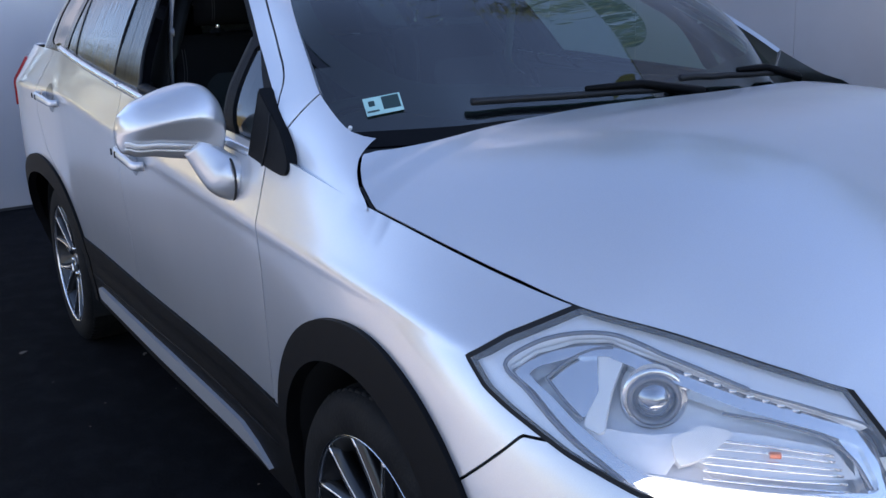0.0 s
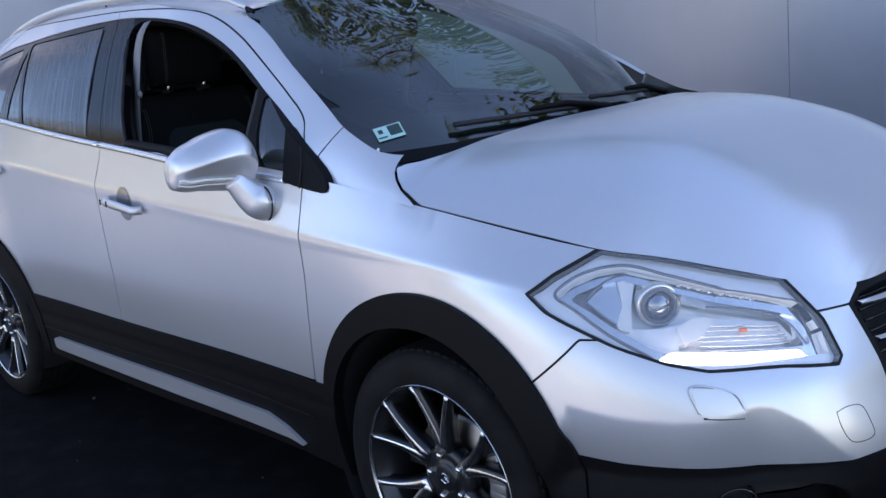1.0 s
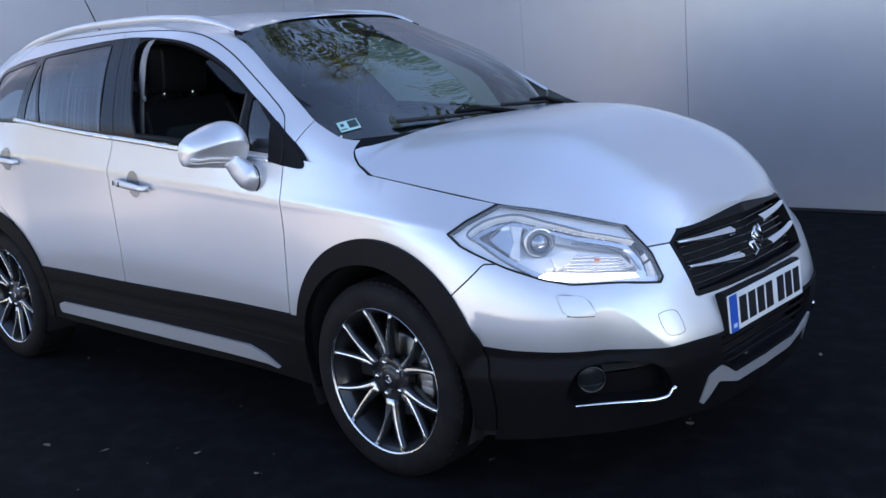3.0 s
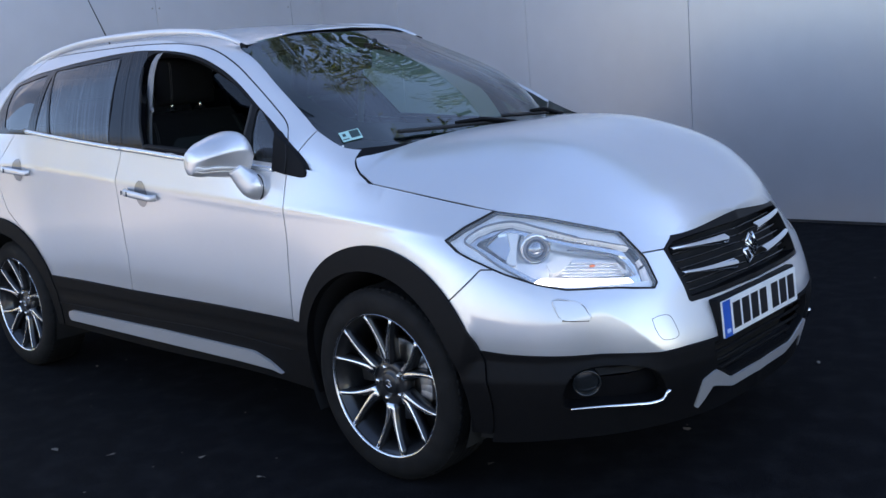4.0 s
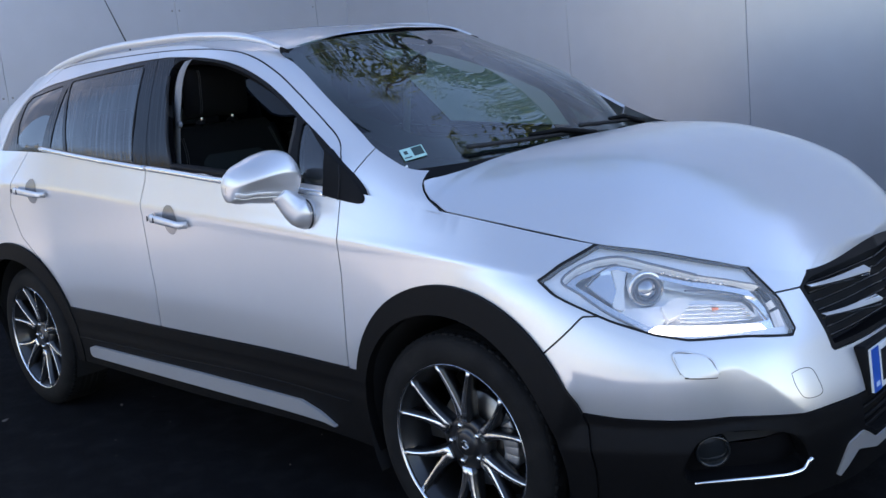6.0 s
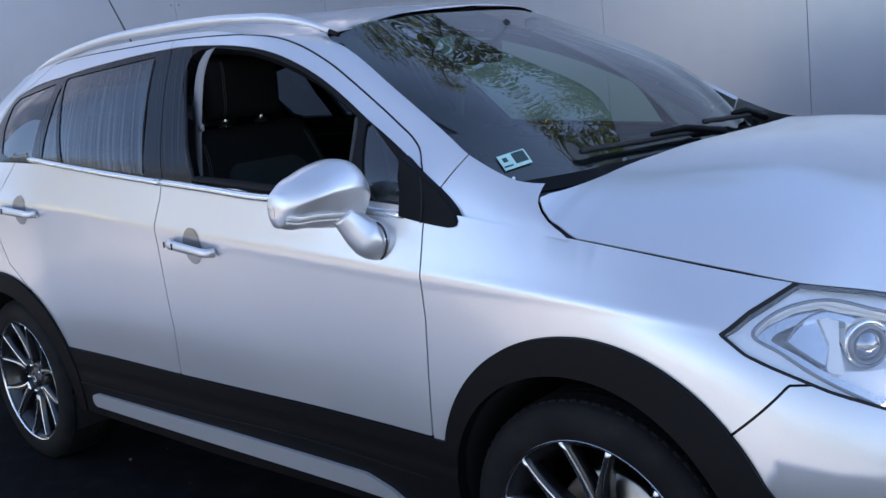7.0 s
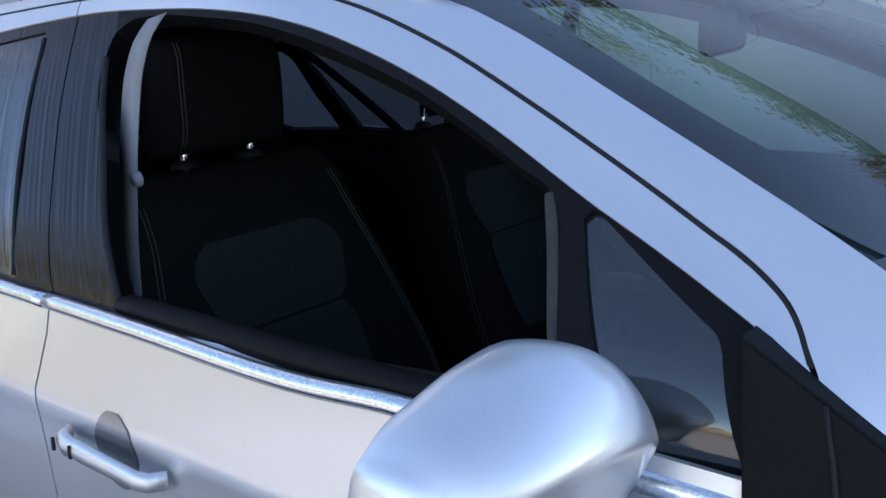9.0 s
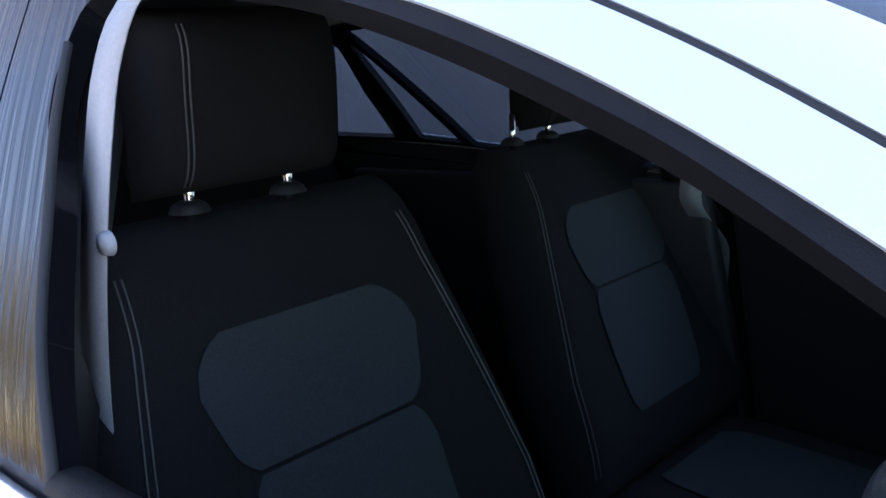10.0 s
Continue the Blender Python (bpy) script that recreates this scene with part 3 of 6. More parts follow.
both("front_wing", LOW, [within("x", "-.384,1.3 -.384,.973 -.381,.875 -.384,.776 -.405,.621 -.423,.48 .9,.48 .9,1.3", GAP_W), without("q", BUMP_GAP, -GAP_W), without("q", LAMP, 0.002), without("q", "-.05,.70 .6,.70 .6,1.2 -.05,1.2"), off_ring(*ARCH_F)], PAINT, car)
front_doors = both("front_door", LOW, [within("x", DOOR_F, GAP_W), off_ring(*ARCH_F), off_ring(*ARCH_R)], PAINT, car)
rear_doors = both("rear_door", LOW, [within("x", DOOR_R, GAP_W), off_ring(*ARCH_R)], PAINT, car)
both("rear_wing", LOW, [without("x", DOOR_R, -GAP_W), within("x", "-1.9,.50 -1.9,1.4 -3.6,1.4 -3.6,.52"), off_ring(*ARCH_R)], PAINT, car)
NOSE = whole(LOW[:150], 0)
front_bumper = skin("front_bumper", NOSE, [within("q", BUMP_GAP, GAP_W), without("q", LAMP, 0.002), above("q", LINE, 0.0015), without("y", GRILLE, 0.001), off_ring(*ARCH_F), within("q", "-1,0 -1,.722 1,.722 1,0", GAP_W)], PAINT, car, label="silver bumper skin")
both("bonnet_corner", CORNER, [within("q", "-.05,.722 .6,.722 .6,1 -.05,1", GAP_W), without("q", LAMP, 0.002), without("y", GRILLE, 0.001)], PAINT, car)
# black cladding
both("wheel_arch_trim", LOW, [ring(ARCH_F[0], ARCH_F[1], ARCH_F[2] - 0.001), off_ring(*HOLE_F), above("x", "-1,.23 1,.23")], CLAD, car, offset=0.010, thick=0.03, label="black plastic wheel-arch trim")
both("wheel_arch_trim", LOW, [ring(ARCH_R[0], ARCH_R[1], ARCH_R[2] - 0.001), off_ring(*HOLE_R), above("x", "-4,.26 1,.26")], CLAD, car, offset=0.010, thick=0.03, label="black plastic wheel-arch trim")
both("sill_cladding", LOW, [below("x", CLAD_TOP, 0.001), off_ring(ARCH_F[0], ARCH_F[1], ARCH_F[2] + 0.001), off_ring(ARCH_R[0], ARCH_R[1], ARCH_R[2] + 0.001), within("x", "-2.4,0 .1,0 .1,.6 -2.4,.6")], CLAD, car, offset=0.006, label="black plastic sill cladding")
FOG = "-.075,.318 .03,.318 .17,.305 .225,.312 .228,.335 .19,.405 .12,.43 .03,.440 -.05,.425 -.085,.37"
SKID = ".318,.250 .345,.335 .39,.354 .425,.335 .46,.30 .9,.285 .9,.25 .47,.262 .415,.288 .385,.300 .355,.262 .33,.238"
INTAKE = ".385,.44 .40,.362 .43,.342 .46,.315 .9,.30 .9,.44"
lower_bumper = skin("bumper_cladding", NOSE, [below("q", LINE, 0.001), off_ring(ARCH_F[0], ARCH_F[1], ARCH_F[2] + 0.001), within("x", ".1,0 1.2,0 1.2,.7 .1,.7"), without("q", FOG, 0, True), without("q", SKID), without("q", INTAKE)], CLAD, car, offset=0.004, thick=0.025, label="black plastic lower bumper")
skin("skid_plate", NOSE, [within("q", SKID, -0.001), without("q", INTAKE, 0.012)], TRIM, car, offset=0.008, label="satin silver skid plate")
both("rear_bumper", LOW, [below("x", CLAD_TOP, 0.001), off_ring(ARCH_R[0], ARCH_R[1], ARCH_R[2] + 0.001), within("x", "-3.6,0 -2.5,0 -2.5,.6 -3.6,.6")], CLAD, car, offset=0.004)
# dark shell seen in the shut lines
both("inner_shell", LOW, [off_ring(HOLE_F[0], HOLE_F[1], HOLE_F[2] + 0.02), off_ring(HOLE_R[0], HOLE_R[1], HOLE_R[2] + 0.02), without("q", LAMP, -0.005), without("y", GRILLE, 0.0), without("q", FOG, 0.01), without("q", INTAKE, 0.01)], GAP, car, offset=-0.016, thick=0)
# bonnet and roof
skin("bonnet", BONNET_ALL, [BONNET_SIDE, BONNET_BACK], PAINT, car, thick=0.004)
skin("roof", whole(ROOF, 1), [], PAINT, car, thick=0)
# glasshouse
WS = flow("-.02,1.057 -.117,1.060 -.148,1.064 -.182,1.071 -.215,1.083 -.261,1.103 -.317,1.130 -.368,1.161 -.427,1.195 -.487,1.227 -.555,1.262 -.632,1.300 -.717,1.341 -.778,1.369 -.86,1.404 -.948,1.440 -.97,1.455") + " -.97,1.6 .5,1.6 .5,1.057"
ROOF_GAP = flow("-3.2,1.45 -2.9,1.475 -2.5,1.502 -1.96,1.505 -1.56,1.498 -1.40,1.489 -1.25,1.476 -1.118,1.453 -1.027,1.426 -.931,1.391 -.852,1.359 -.764,1.319 -.681,1.279 -.620,1.248 -.561,1.217 -.519,1.194 -.486,1.176 -.462,1.160 -.445,1.146 -.433,1.131 -.424,1.115 -.415,1.10 -.40,1.05 -.395,.9")
WIN_TOP = flow("-2.76,1.15 -2.72,1.30 -2.69,1.385 -2.61,1.412 -2.31,1.447 -2.0,1.467 -1.743,1.476 -1.574,1.475 -1.434,1.465 -1.273,1.448 -1.173,1.431 -1.078,1.407 -.986,1.377 -.895,1.343 -.82,1.311 -.75,1.278 -.634,1.218 -.564,1.184 -.497,1.149 -.435,1.112 -.406,1.090 -.34,1.03")
OPEN = flow("-1.265,1.085 -1.33,1.17 -1.40,1.262 -1.507,1.405 -1.512,1.438 -1.485,1.455 -1.44,1.457 -1.307,1.443 -1.201,1.427 -1.106,1.404 -1.02,1.378 -.94,1.350 -.86,1.319 -.80,1.291 -.709,1.245 -.678,1.230 -.628,1.13 -.607,1.035 -.80,1.05 -1.265,1.085")
DOORS = "-2.5,1.497 " + " ".join(w for w in ROOF_GAP.split() if float(w.split(",")[0]) > -2.42) + " -2.76,.9 -2.735,1.15 -2.73,1.30 -2.705,1.392 -2.62,1.42"
REAR_PANE = "-1.524,1.107 -1.72,1.455 -1.726,1.460 -2.285,1.437 -2.295,1.427 -2.045,1.154"
SMALL_PANE = "-2.077,1.16 -2.205,1.17 -2.30,1.385 -2.305,1.418"
QUARTER = "-2.285,1.172 -2.50,1.178 -2.56,1.195 -2.63,1.275 -2.668,1.365 -2.64,1.389 -2.37,1.424 -2.345,1.40 -2.33,1.29"
VENT = "-.633,1.206 -.623,1.213 -.492,1.127 -.485,1.116 -.457,1.02 -.55,1.03 -.583,1.10"
B_LINE = "-1.40,.9 -1.421,1.09 -1.655,1.49 -1.67,1.6 .5,1.6 .5,.9"
FOOT = "-.41,.9 -.41,.99 -.365,1.052 -.295,1.15 -.1,1.4 .5,1.4 .5,.9"
windscreen = skin("windscreen", whole(SCREEN, 0), [lambda p: np.maximum(within("x", WS, 0.003)(p), 1.17 - p[:, 2]), below("x", "-3,1.49 -.87,1.483 1,1.47")], GLASS, car, offset=-0.006, thick=0)
skin("windscreen_surround", whole(SCREEN, 0), [within("x", WS, 0.012), lambda p: np.maximum(-within("x", WS, -0.022)(p), np.maximum(p[:, 2] - 1.468, 1.072 - p[:, 2]))], GLOSS_BLACK, windscreen, offset=-0.0095, thick=0, label="black printed glass border")
both("roof_pillar", TOP, [without("x", WS, 0.0015), without("x", DOORS, 0.002), without("x", FOOT, 0.0015)], PAINT, car)
both("wing_top", TOP, [without("x", WS, 0.0015), without("x", DOORS, 0.002), within("x", FOOT, -0.0015), lambda p: p[:, 2] - np.interp(p[:, 0], edge_pts[:260, 0][::-1], edge_pts[:260, 2][::-1]) + np.interp(p[:, 0], [-0.2, -0.08], [0.014, 0.003]), within("p", "-.5,-.6 -.25,-.69 -.122,-.712 -.1225,-.74 -.1185,-.7695 -.1025,-.784 -.077,-.7955 -.05,-.8015 -.027,-.8045 .05,-.9 -.5,-.9")], PAINT, car, offset=-0.0012, thick=0)
def PILLAR_SIDE(p):
    """Positive behind the rear edge of the open window."""
    return -(p[:, 0] + 0.70 * (p[:, 2] - 1.085) + 1.262)


for k, side in enumerate((False, True)):
    skin("door_frame", TOP, [within("x", DOORS, -0.002), above("x", WIN_TOP), within("x", B_LINE, -0.0015)], PAINT, front_doors[k], left=side)
    skin("door_frame", TOP, [within("x", DOORS, -0.002), above("x", WIN_TOP), without("x", B_LINE, 0.0015)], PAINT, rear_doors[k], left=side)
    skin("pillar_cover", TOP, [within("x", DOORS, -0.002), below("x", WIN_TOP), within("x", B_LINE, -0.0015), without("x", OPEN), without("x", VENT), PILLAR_SIDE], PILLAR_BLACK, front_doors[k], left=side, offset=-0.003, thick=0.03, label="gloss black pillar cover")
    skin("window_frame", TOP, [within("x", DOORS, -0.002), below("x", WIN_TOP), within("x", B_LINE, -0.0015), without("x", OPEN), without("x", VENT), lambda p: -PILLAR_SIDE(p)], CLAD, front_doors[k], left=side, offset=-0.003, thick=0.03, label="black window frame")
    skin("window_frame", TOP, [within("x", DOORS, -0.002), below("x", WIN_TOP), without("x", B_LINE, 0.0015), without("x", REAR_PANE), without("x", SMALL_PANE), without("x", QUARTER)], PILLAR_BLACK, rear_doors[k], left=side, offset=-0.003, thick=0.02, label="black window frame")
    skin("vent_pane", TOP, [within("x", VENT, 0.003)], VENT_GLASS, front_doors[k], left=side, offset=-0.008, thick=0)
    skin("window_pane", TOP, [within("x", REAR_PANE, 0.003)], DARK_GLASS, rear_doors[k], left=side, offset=-0.006, thick=0, label="dark privacy glass")
    skin("window_pane", TOP, [within("x", SMALL_PANE, 0.003)], DARK_GLASS, rear_doors[k], left=side, offset=-0.006, thick=0, label="dark privacy glass")
    skin("quarter_window", TOP, [within("x", QUARTER, 0.003)], QUARTER_GLASS, car, left=side, offset=-0.006, thick=0, label="dark privacy glass")


# ---- wheels ----
def build_wheel():
    """A wheel at the origin, its outer face towards -y."""
    w = new("wheel")
    w["label"] = "twelve-limbed machined alloy wheel with road tyre"
    w.parent = car
    bm = bmesh.new()
    prof = [(0.236, -0.10), (0.240, -0.102), (0.252, -0.104), (0.268, -0.105), (0.285, -0.103), (0.300, -0.097), (0.310, -0.088), (0.3155, -0.075), (0.318, -0.055), (0.318, 0.055), (0.312, 0.085), (0.29, 0.10), (0.235, 0.10)]
    lathe(bm, prof, 72)
    part("tyre", bm, TYRE, w, "black road tyre")
    bm = bmesh.new()
    for r in (0.055, 0.028, 0.0, -0.028):
        lathe(bm, [(0.3185, r - 0.004), (0.3198, r - 0.012), (0.3198, r - 0.022), (0.3185, r - 0.026)], 72)
    n = 72
    for i in range(n):
        a = 2 * math.pi * i / n
        for side in (-1, 1):
            c = Vector((math.cos(a) * 0.3105, side * 0.074, math.sin(a) * 0.3105))
            box(bm, (0.012, 0.018, 0.02), c, (0, -math.degrees(a), 0), 0.003, 1)
    part("tread", bm, TYRE, w)
    bm = bmesh.new()
    lathe(bm, [(0.2355, -0.101), (0.2368, -0.1), (0.2375, -0.094), (0.236, -0.09), (0.233, -0.088), (0.2310, -0.09), (0.2306, -0.096), (0.2316, -0.0995), (0.2355, -0.101)], 96)
    part("rim_edge", bm, ALLOY, w, "bright machined rim edge")
    bm = bmesh.new()
    lathe(bm, [(0.232, -0.09), (0.212, -0.07), (0.205, -0.02), (0.205, 0.09), (0.23, 0.1)], 72)
    part("rim_barrel", bm, ALLOY_DARK, w)

    # six forked spokes: bright faces on dark bodies
    def spoke(bm, a, lean, top):
        """One limb from the hub to the rim at angle a, leaning, face at depth top."""
        sec = []
        for t in np.linspace(0, 1, 9):
            r = 0.066 + (0.2325 - 0.066) * t
            ang = a + lean * (0.16 + 0.84 * t**0.85)
            half = 0.010 * (1 - t) ** 2.2 + 0.0046 + 0.0028 * t**6
            y = -0.072 - 0.024 * t**1.3
            sec.append((r, ang, half, y))
        rows = []
        for r, ang, half, y in sec:
            d = Vector((math.cos(ang), 0, math.sin(ang)))
            s = Vector((-math.sin(ang), 0, math.cos(ang)))
            c = d * r
            if top:
                pts = [c - s * half + Vector((0, y - 0.0005, 0)), c - s * half * 0.9 + Vector((0, y - 0.0018, 0)), c + s * half * 0.9 + Vector((0, y - 0.0018, 0)), c + s * half + Vector((0, y - 0.0005, 0))]
            else:
                pts = [c - s * half * 1.0 + Vector((0, y, 0)), c - s * half * 1.9 + Vector((0, y + 0.035, 0)), c + s * half * 1.9 + Vector((0, y + 0.035, 0)), c + s * half + Vector((0, y, 0))]
            rows.append([bm.verts.new(p) for p in pts])
        for p, q in zip(rows, rows[1:]):
            for k in range(4):
                bm.faces.new((p[k], p[(k + 1) % 4], q[(k + 1) % 4], q[k]))
        bm.faces.new(rows[0][::-1])
        bm.faces.new(rows[-1])

    for i in range(6):
        a = math.radians(90 + 60 * i)
        bm = bmesh.new()
        for lean in (-0.262, 0.262):
            spoke(bm, a, lean, False)
        part("spoke_body", bm, ALLOY_DARK, w, "dark painted spoke flank")
        bm = bmesh.new()
        for lean in (-0.262, 0.262):
            spoke(bm, a, lean, True)
        bmesh.ops.recalc_face_normals(bm, faces=bm.faces)
        part("spoke_face", bm, ALLOY, w, "bright machined spoke face")
    bm = bmesh.new()
    lathe(bm, [(0.0, -0.07), (0.03, -0.071), (0.034, -0.069), (0.036, -0.064), (0.05, -0.064), (0.066, -0.066), (0.074, -0.06), (0.076, -0.03), (0.03, 0.0)], 48)
    hub = part("hub", bm, ALLOY_DARK, w)
    bm = bmesh.new()
    for s in (-1, 1):
        tube(bm, [(-0.012, -0.0725, 0.006 * s), (0.0, -0.0725, 0.013 * s), (0.012, -0.0725, 0.006 * s), (0.0, -0.0725, -0.004 * s)], 0.0024, 6)
    part("hub_emblem", bm, CHROME, hub, "small chrome emblem")
    for i in range(5):
        a = math.radians(107 + 72 * i)
        bm = bmesh.new()
        lathe(bm, [(0.0, -0.012), (0.006, -0.012), (0.0085, -0.009), (0.009, 0.0)], 6, at=(math.cos(a) * 0.054, -0.062, math.sin(a) * 0.054))
        part("wheel_nut", bm, CHROME, w)
    bm = bmesh.new()
    lathe(bm, [(0.04, -0.012), (0.135, -0.012), (0.138, -0.009), (0.138, 0.009), (0.04, 0.012)], 60)
    part("brake_disc", bm, STEEL, w, "grey steel brake disc")
    bm = bmesh.new()
    for k in range(5):
        a = math.radians(-10 + k * 9)
        box(bm, (0.05, 0.05, 0.03), (math.cos(a) * 0.135, -0.015, math.sin(a) * 0.135), (0, -math.degrees(a), 0), 0.006)
    part("brake_caliper", bm, material("caliper", (0.35, 0.35, 0.36), 0.45, 0.8, grain=0.2, scale=40), w, "cast grey brake caliper")
    return w


wheel = build_wheel()
wheel.location = (0.0, -0.752, 0.318)
for at, turn in (((-2.6, -0.752, 0.318), 0), ((0.0, 0.752, 0.318), 180), ((-2.6, 0.752, 0.318), 180)):
    copy_thing(wheel, pose(*at, 0, 0, turn))
# arch liners
for x in (0.0, -2.6):
    for s in (-1, 1):
        bm = bmesh.new()
        n = 30
        rows = []
        for i in range(n + 1):
            a = math.radians(-25 + 230 * i / n)
            c, z = math.cos(a) * 0.366, 0.33 + math.sin(a) * 0.366
            rows.append([bm.verts.new((x + c, s * 0.845, z)), bm.verts.new((x + c * 0.99, s * 0.50, z))])
        for p, q in zip(rows, rows[1:]):
            bm.faces.new((p[0], p[1], q[1], q[0]))
        mid = bm.verts.new((x, s * 0.50, 0.30))
        for p, q in zip(rows, rows[1:]):
            bm.faces.new((p[1], q[1], mid))
        part("arch_liner", bm, GAP, car)


# ---- details on the body ----
LOW_FLAT, LOW_NOR = LOW.reshape(-1, 3), normals_of(LOW).reshape(-1, 3)
NOSE_FLAT, NOSE_NOR = LOW[:150].reshape(-1, 3), normals_of(LOW)[:150].reshape(-1, 3)
TOP_FLAT, TOP_NOR = TOP.reshape(-1, 3), normals_of(TOP).reshape(-1, 3)


def spot(flat, nor, axes, a, b, out=0.0):
    """The point of a body surface at two coordinates, pushed out along its normal."""
    d = ((AXES[axes](flat) - (a, b)) ** 2).sum(1)
    i = np.argsort(d)[:4]
    w = 1 / (d[i] + 1e-7)
    n = (nor[i] * w[:, None]).sum(0)
    n = n / np.linalg.norm(n)
    return Vector((flat[i] * w[:, None]).sum(0) / w.sum() + n * out), Vector(n)


def low(axes, text, out=0.0):
    src = (LOW_FLAT, LOW_NOR) if axes == "x" else (NOSE_FLAT, NOSE_NOR)
    p = [spot(*src, axes, a, b, out)[0] for a, b in rail(text)]
    return p


def top(text, out=0.0):
    return [spot(TOP_FLAT, TOP_NOR, "x", a, b, out)[0] for a, b in rail(text)]


def fine(points, n=40):
    p = np.array([tuple(q) for q in points])
    return [tuple(c) for c in hermite(knots_of(p), p, np.linspace(0, knots_of(p)[-1], n))]


def flip(path):
    return [(p[0], -p[1], p[2]) for p in path]


def pair_of(name, paths, radius, mat, parents, n=8, flat=1.0, label=""):
    """The same bar on both sides of the car."""
    for k, parent in enumerate(parents):
        bm = bmesh.new()
        tube(bm, paths if k == 0 else flip(paths), radius, n, flat)
        part(name, bm, mat, parent, label)


STRIP = material("bright_strip", (0.82, 0.83, 0.84), 0.2, 0.9, grain=0.35, scale=420, stain=0.3, stain_scale=260, stain_colour=(0.3, 0.31, 0.32))
FELT = material("grey_channel", (0.03, 0.028, 0.026), 0.8, grain=0.3, scale=60)
BOTH = (car, car)
# chrome strip under the side windows, in two lengths
pair_of("belt_strip", fine(top("-.445,1.003 -.60,1.022 -.79,1.045 -.893,1.046 -1.2,1.067 -1.417,1.0845", 0.008)), 0.0125, STRIP, front_doors, 8, 0.9, "chrome window strip with water drops")
pair_of("belt_strip", fine(top("-1.425,1.085 -1.56,1.097 -1.9,1.13 -2.19,1.158 -2.27,1.166", 0.008)), 0.0115, STRIP, rear_doors, 8, 0.9, "chrome window strip")
# drip mouldings and window rubber along the open window
pair_of("window_rubber", fine(top("-1.27,1.093 -1.10,1.082 -.95,1.070 -.80,1.058 -.62,1.043", -0.016), 20), 0.019, CLAD, front_doors, 10, 0.6)
pair_of("window_channel", fine(top("-.674,1.226 -.652,1.18 -.630,1.125 -.615,1.045", -0.006), 16), 0.0065, FELT, front_doors, 8, 0.7, "grey upright window channel")
pair_of("window_seal", fine(top("-1.53,1.112 -1.58,1.203 -1.65,1.327 -1.718,1.448", -0.002), 24), 0.0032, GAP, rear_doors, 6)
pair_of("window_seal", fine(top("-1.268,1.09 -1.332,1.17 -1.402,1.262 -1.46,1.338 -1.508,1.405", -0.005), 24), 0.005, GAP, front_doors, 6)
pair_of("lamp_seal", [tuple(p + (-0.003, 0.004, -0.004)) for p in UPPER[(UPPER[:, 0] > 0.375) & (UPPER[:, 0] < 0.685)][::2]], 0.006, GAP, BOTH, 8)
pair_of("bonnet_gap", [tuple(p + (0, 0.002, -0.006)) for p in UPPER[(UPPER[:, 1] < -0.765) & (UPPER[:, 0] < 0.39)][::3]], 0.0034, GAP, BOTH, 6)
pair_of("roof_moulding", fine(top(" ".join(ROOF_GAP.split()[10:-10:3]), -0.006), 60), 0.006, GAP, BOTH, 6)

# sail panel in front of the vent pane
SAIL = [(-0.462, -0.812, 1.132), (-0.36, -0.816, 1.063), (-0.325, -0.822, 1.036), (-0.304, -0.827, 1.017), (-0.293, -0.832, 1.002), (-0.289, -0.835, 0.993), (-0.291, -0.838, 0.985), (-0.298, -0.840, 0.981), (-0.312, -0.842, 0.980), (-0.345, -0.844, 0.984), (-0.40, -0.847, 0.993), (-0.452, -0.850, 1.004)]
for k, door in enumerate(front_doors):
    bm = bmesh.new()
    s = 1 if k == 0 else -1
    front = [bm.verts.new((x, s * y, z)) for x, y, z in SAIL]
    back = [bm.verts.new((x, s * (y + 0.03), z)) for x, y, z in SAIL]
    bm.faces.new(front)
    bm.faces.new(back[::-1])
    for i in range(len(SAIL)):
        j = (i + 1) % len(SAIL)
        bm.faces.new((front[i], back[i], back[j], front[j]))
    bmesh.ops.recalc_face_normals(bm, faces=bm.faces)
    bmesh.ops.bevel(bm, geom=[e for e in bm.edges if e.verts[0] in front and e.verts[1] in front], offset=0.0022, segments=2, affect="EDGES")
    part("sail_panel", bm, CLAD, door, "black plastic corner panel", False)
    bm = bmesh.new()
    tube(bm, [(-0.400, s * -0.8155, 1.088), (-0.392, s * -0.826, 1.05), (-0.386, s * -0.838, 1.02), (-0.385, s * -0.8475, 0.990)], 0.0022, 6)
    part("panel_seam", bm, GAP, door)
# lips round the wheel arches and satin sill strips
SILL = "-2.05,.348 -1.286,.347 -.691,.337 -.607,.312 -.524,.266 -.60,.279 -.80,.284 -1.3,.291 -2.08,.297 -2.095,.31 -2.09,.337"
both("sill_strip", LOW, [within("x", SILL, 0, False)], TRIM, car, offset=0.016, thick=0.014, label="satin silver sill strip")
pair_of("sill_crease", fine(low("x", "-2.19,.372 -1.46,.379 -.85,.385 -.45,.372", 0.006)), 0.003, CLAD, BOTH, 6)


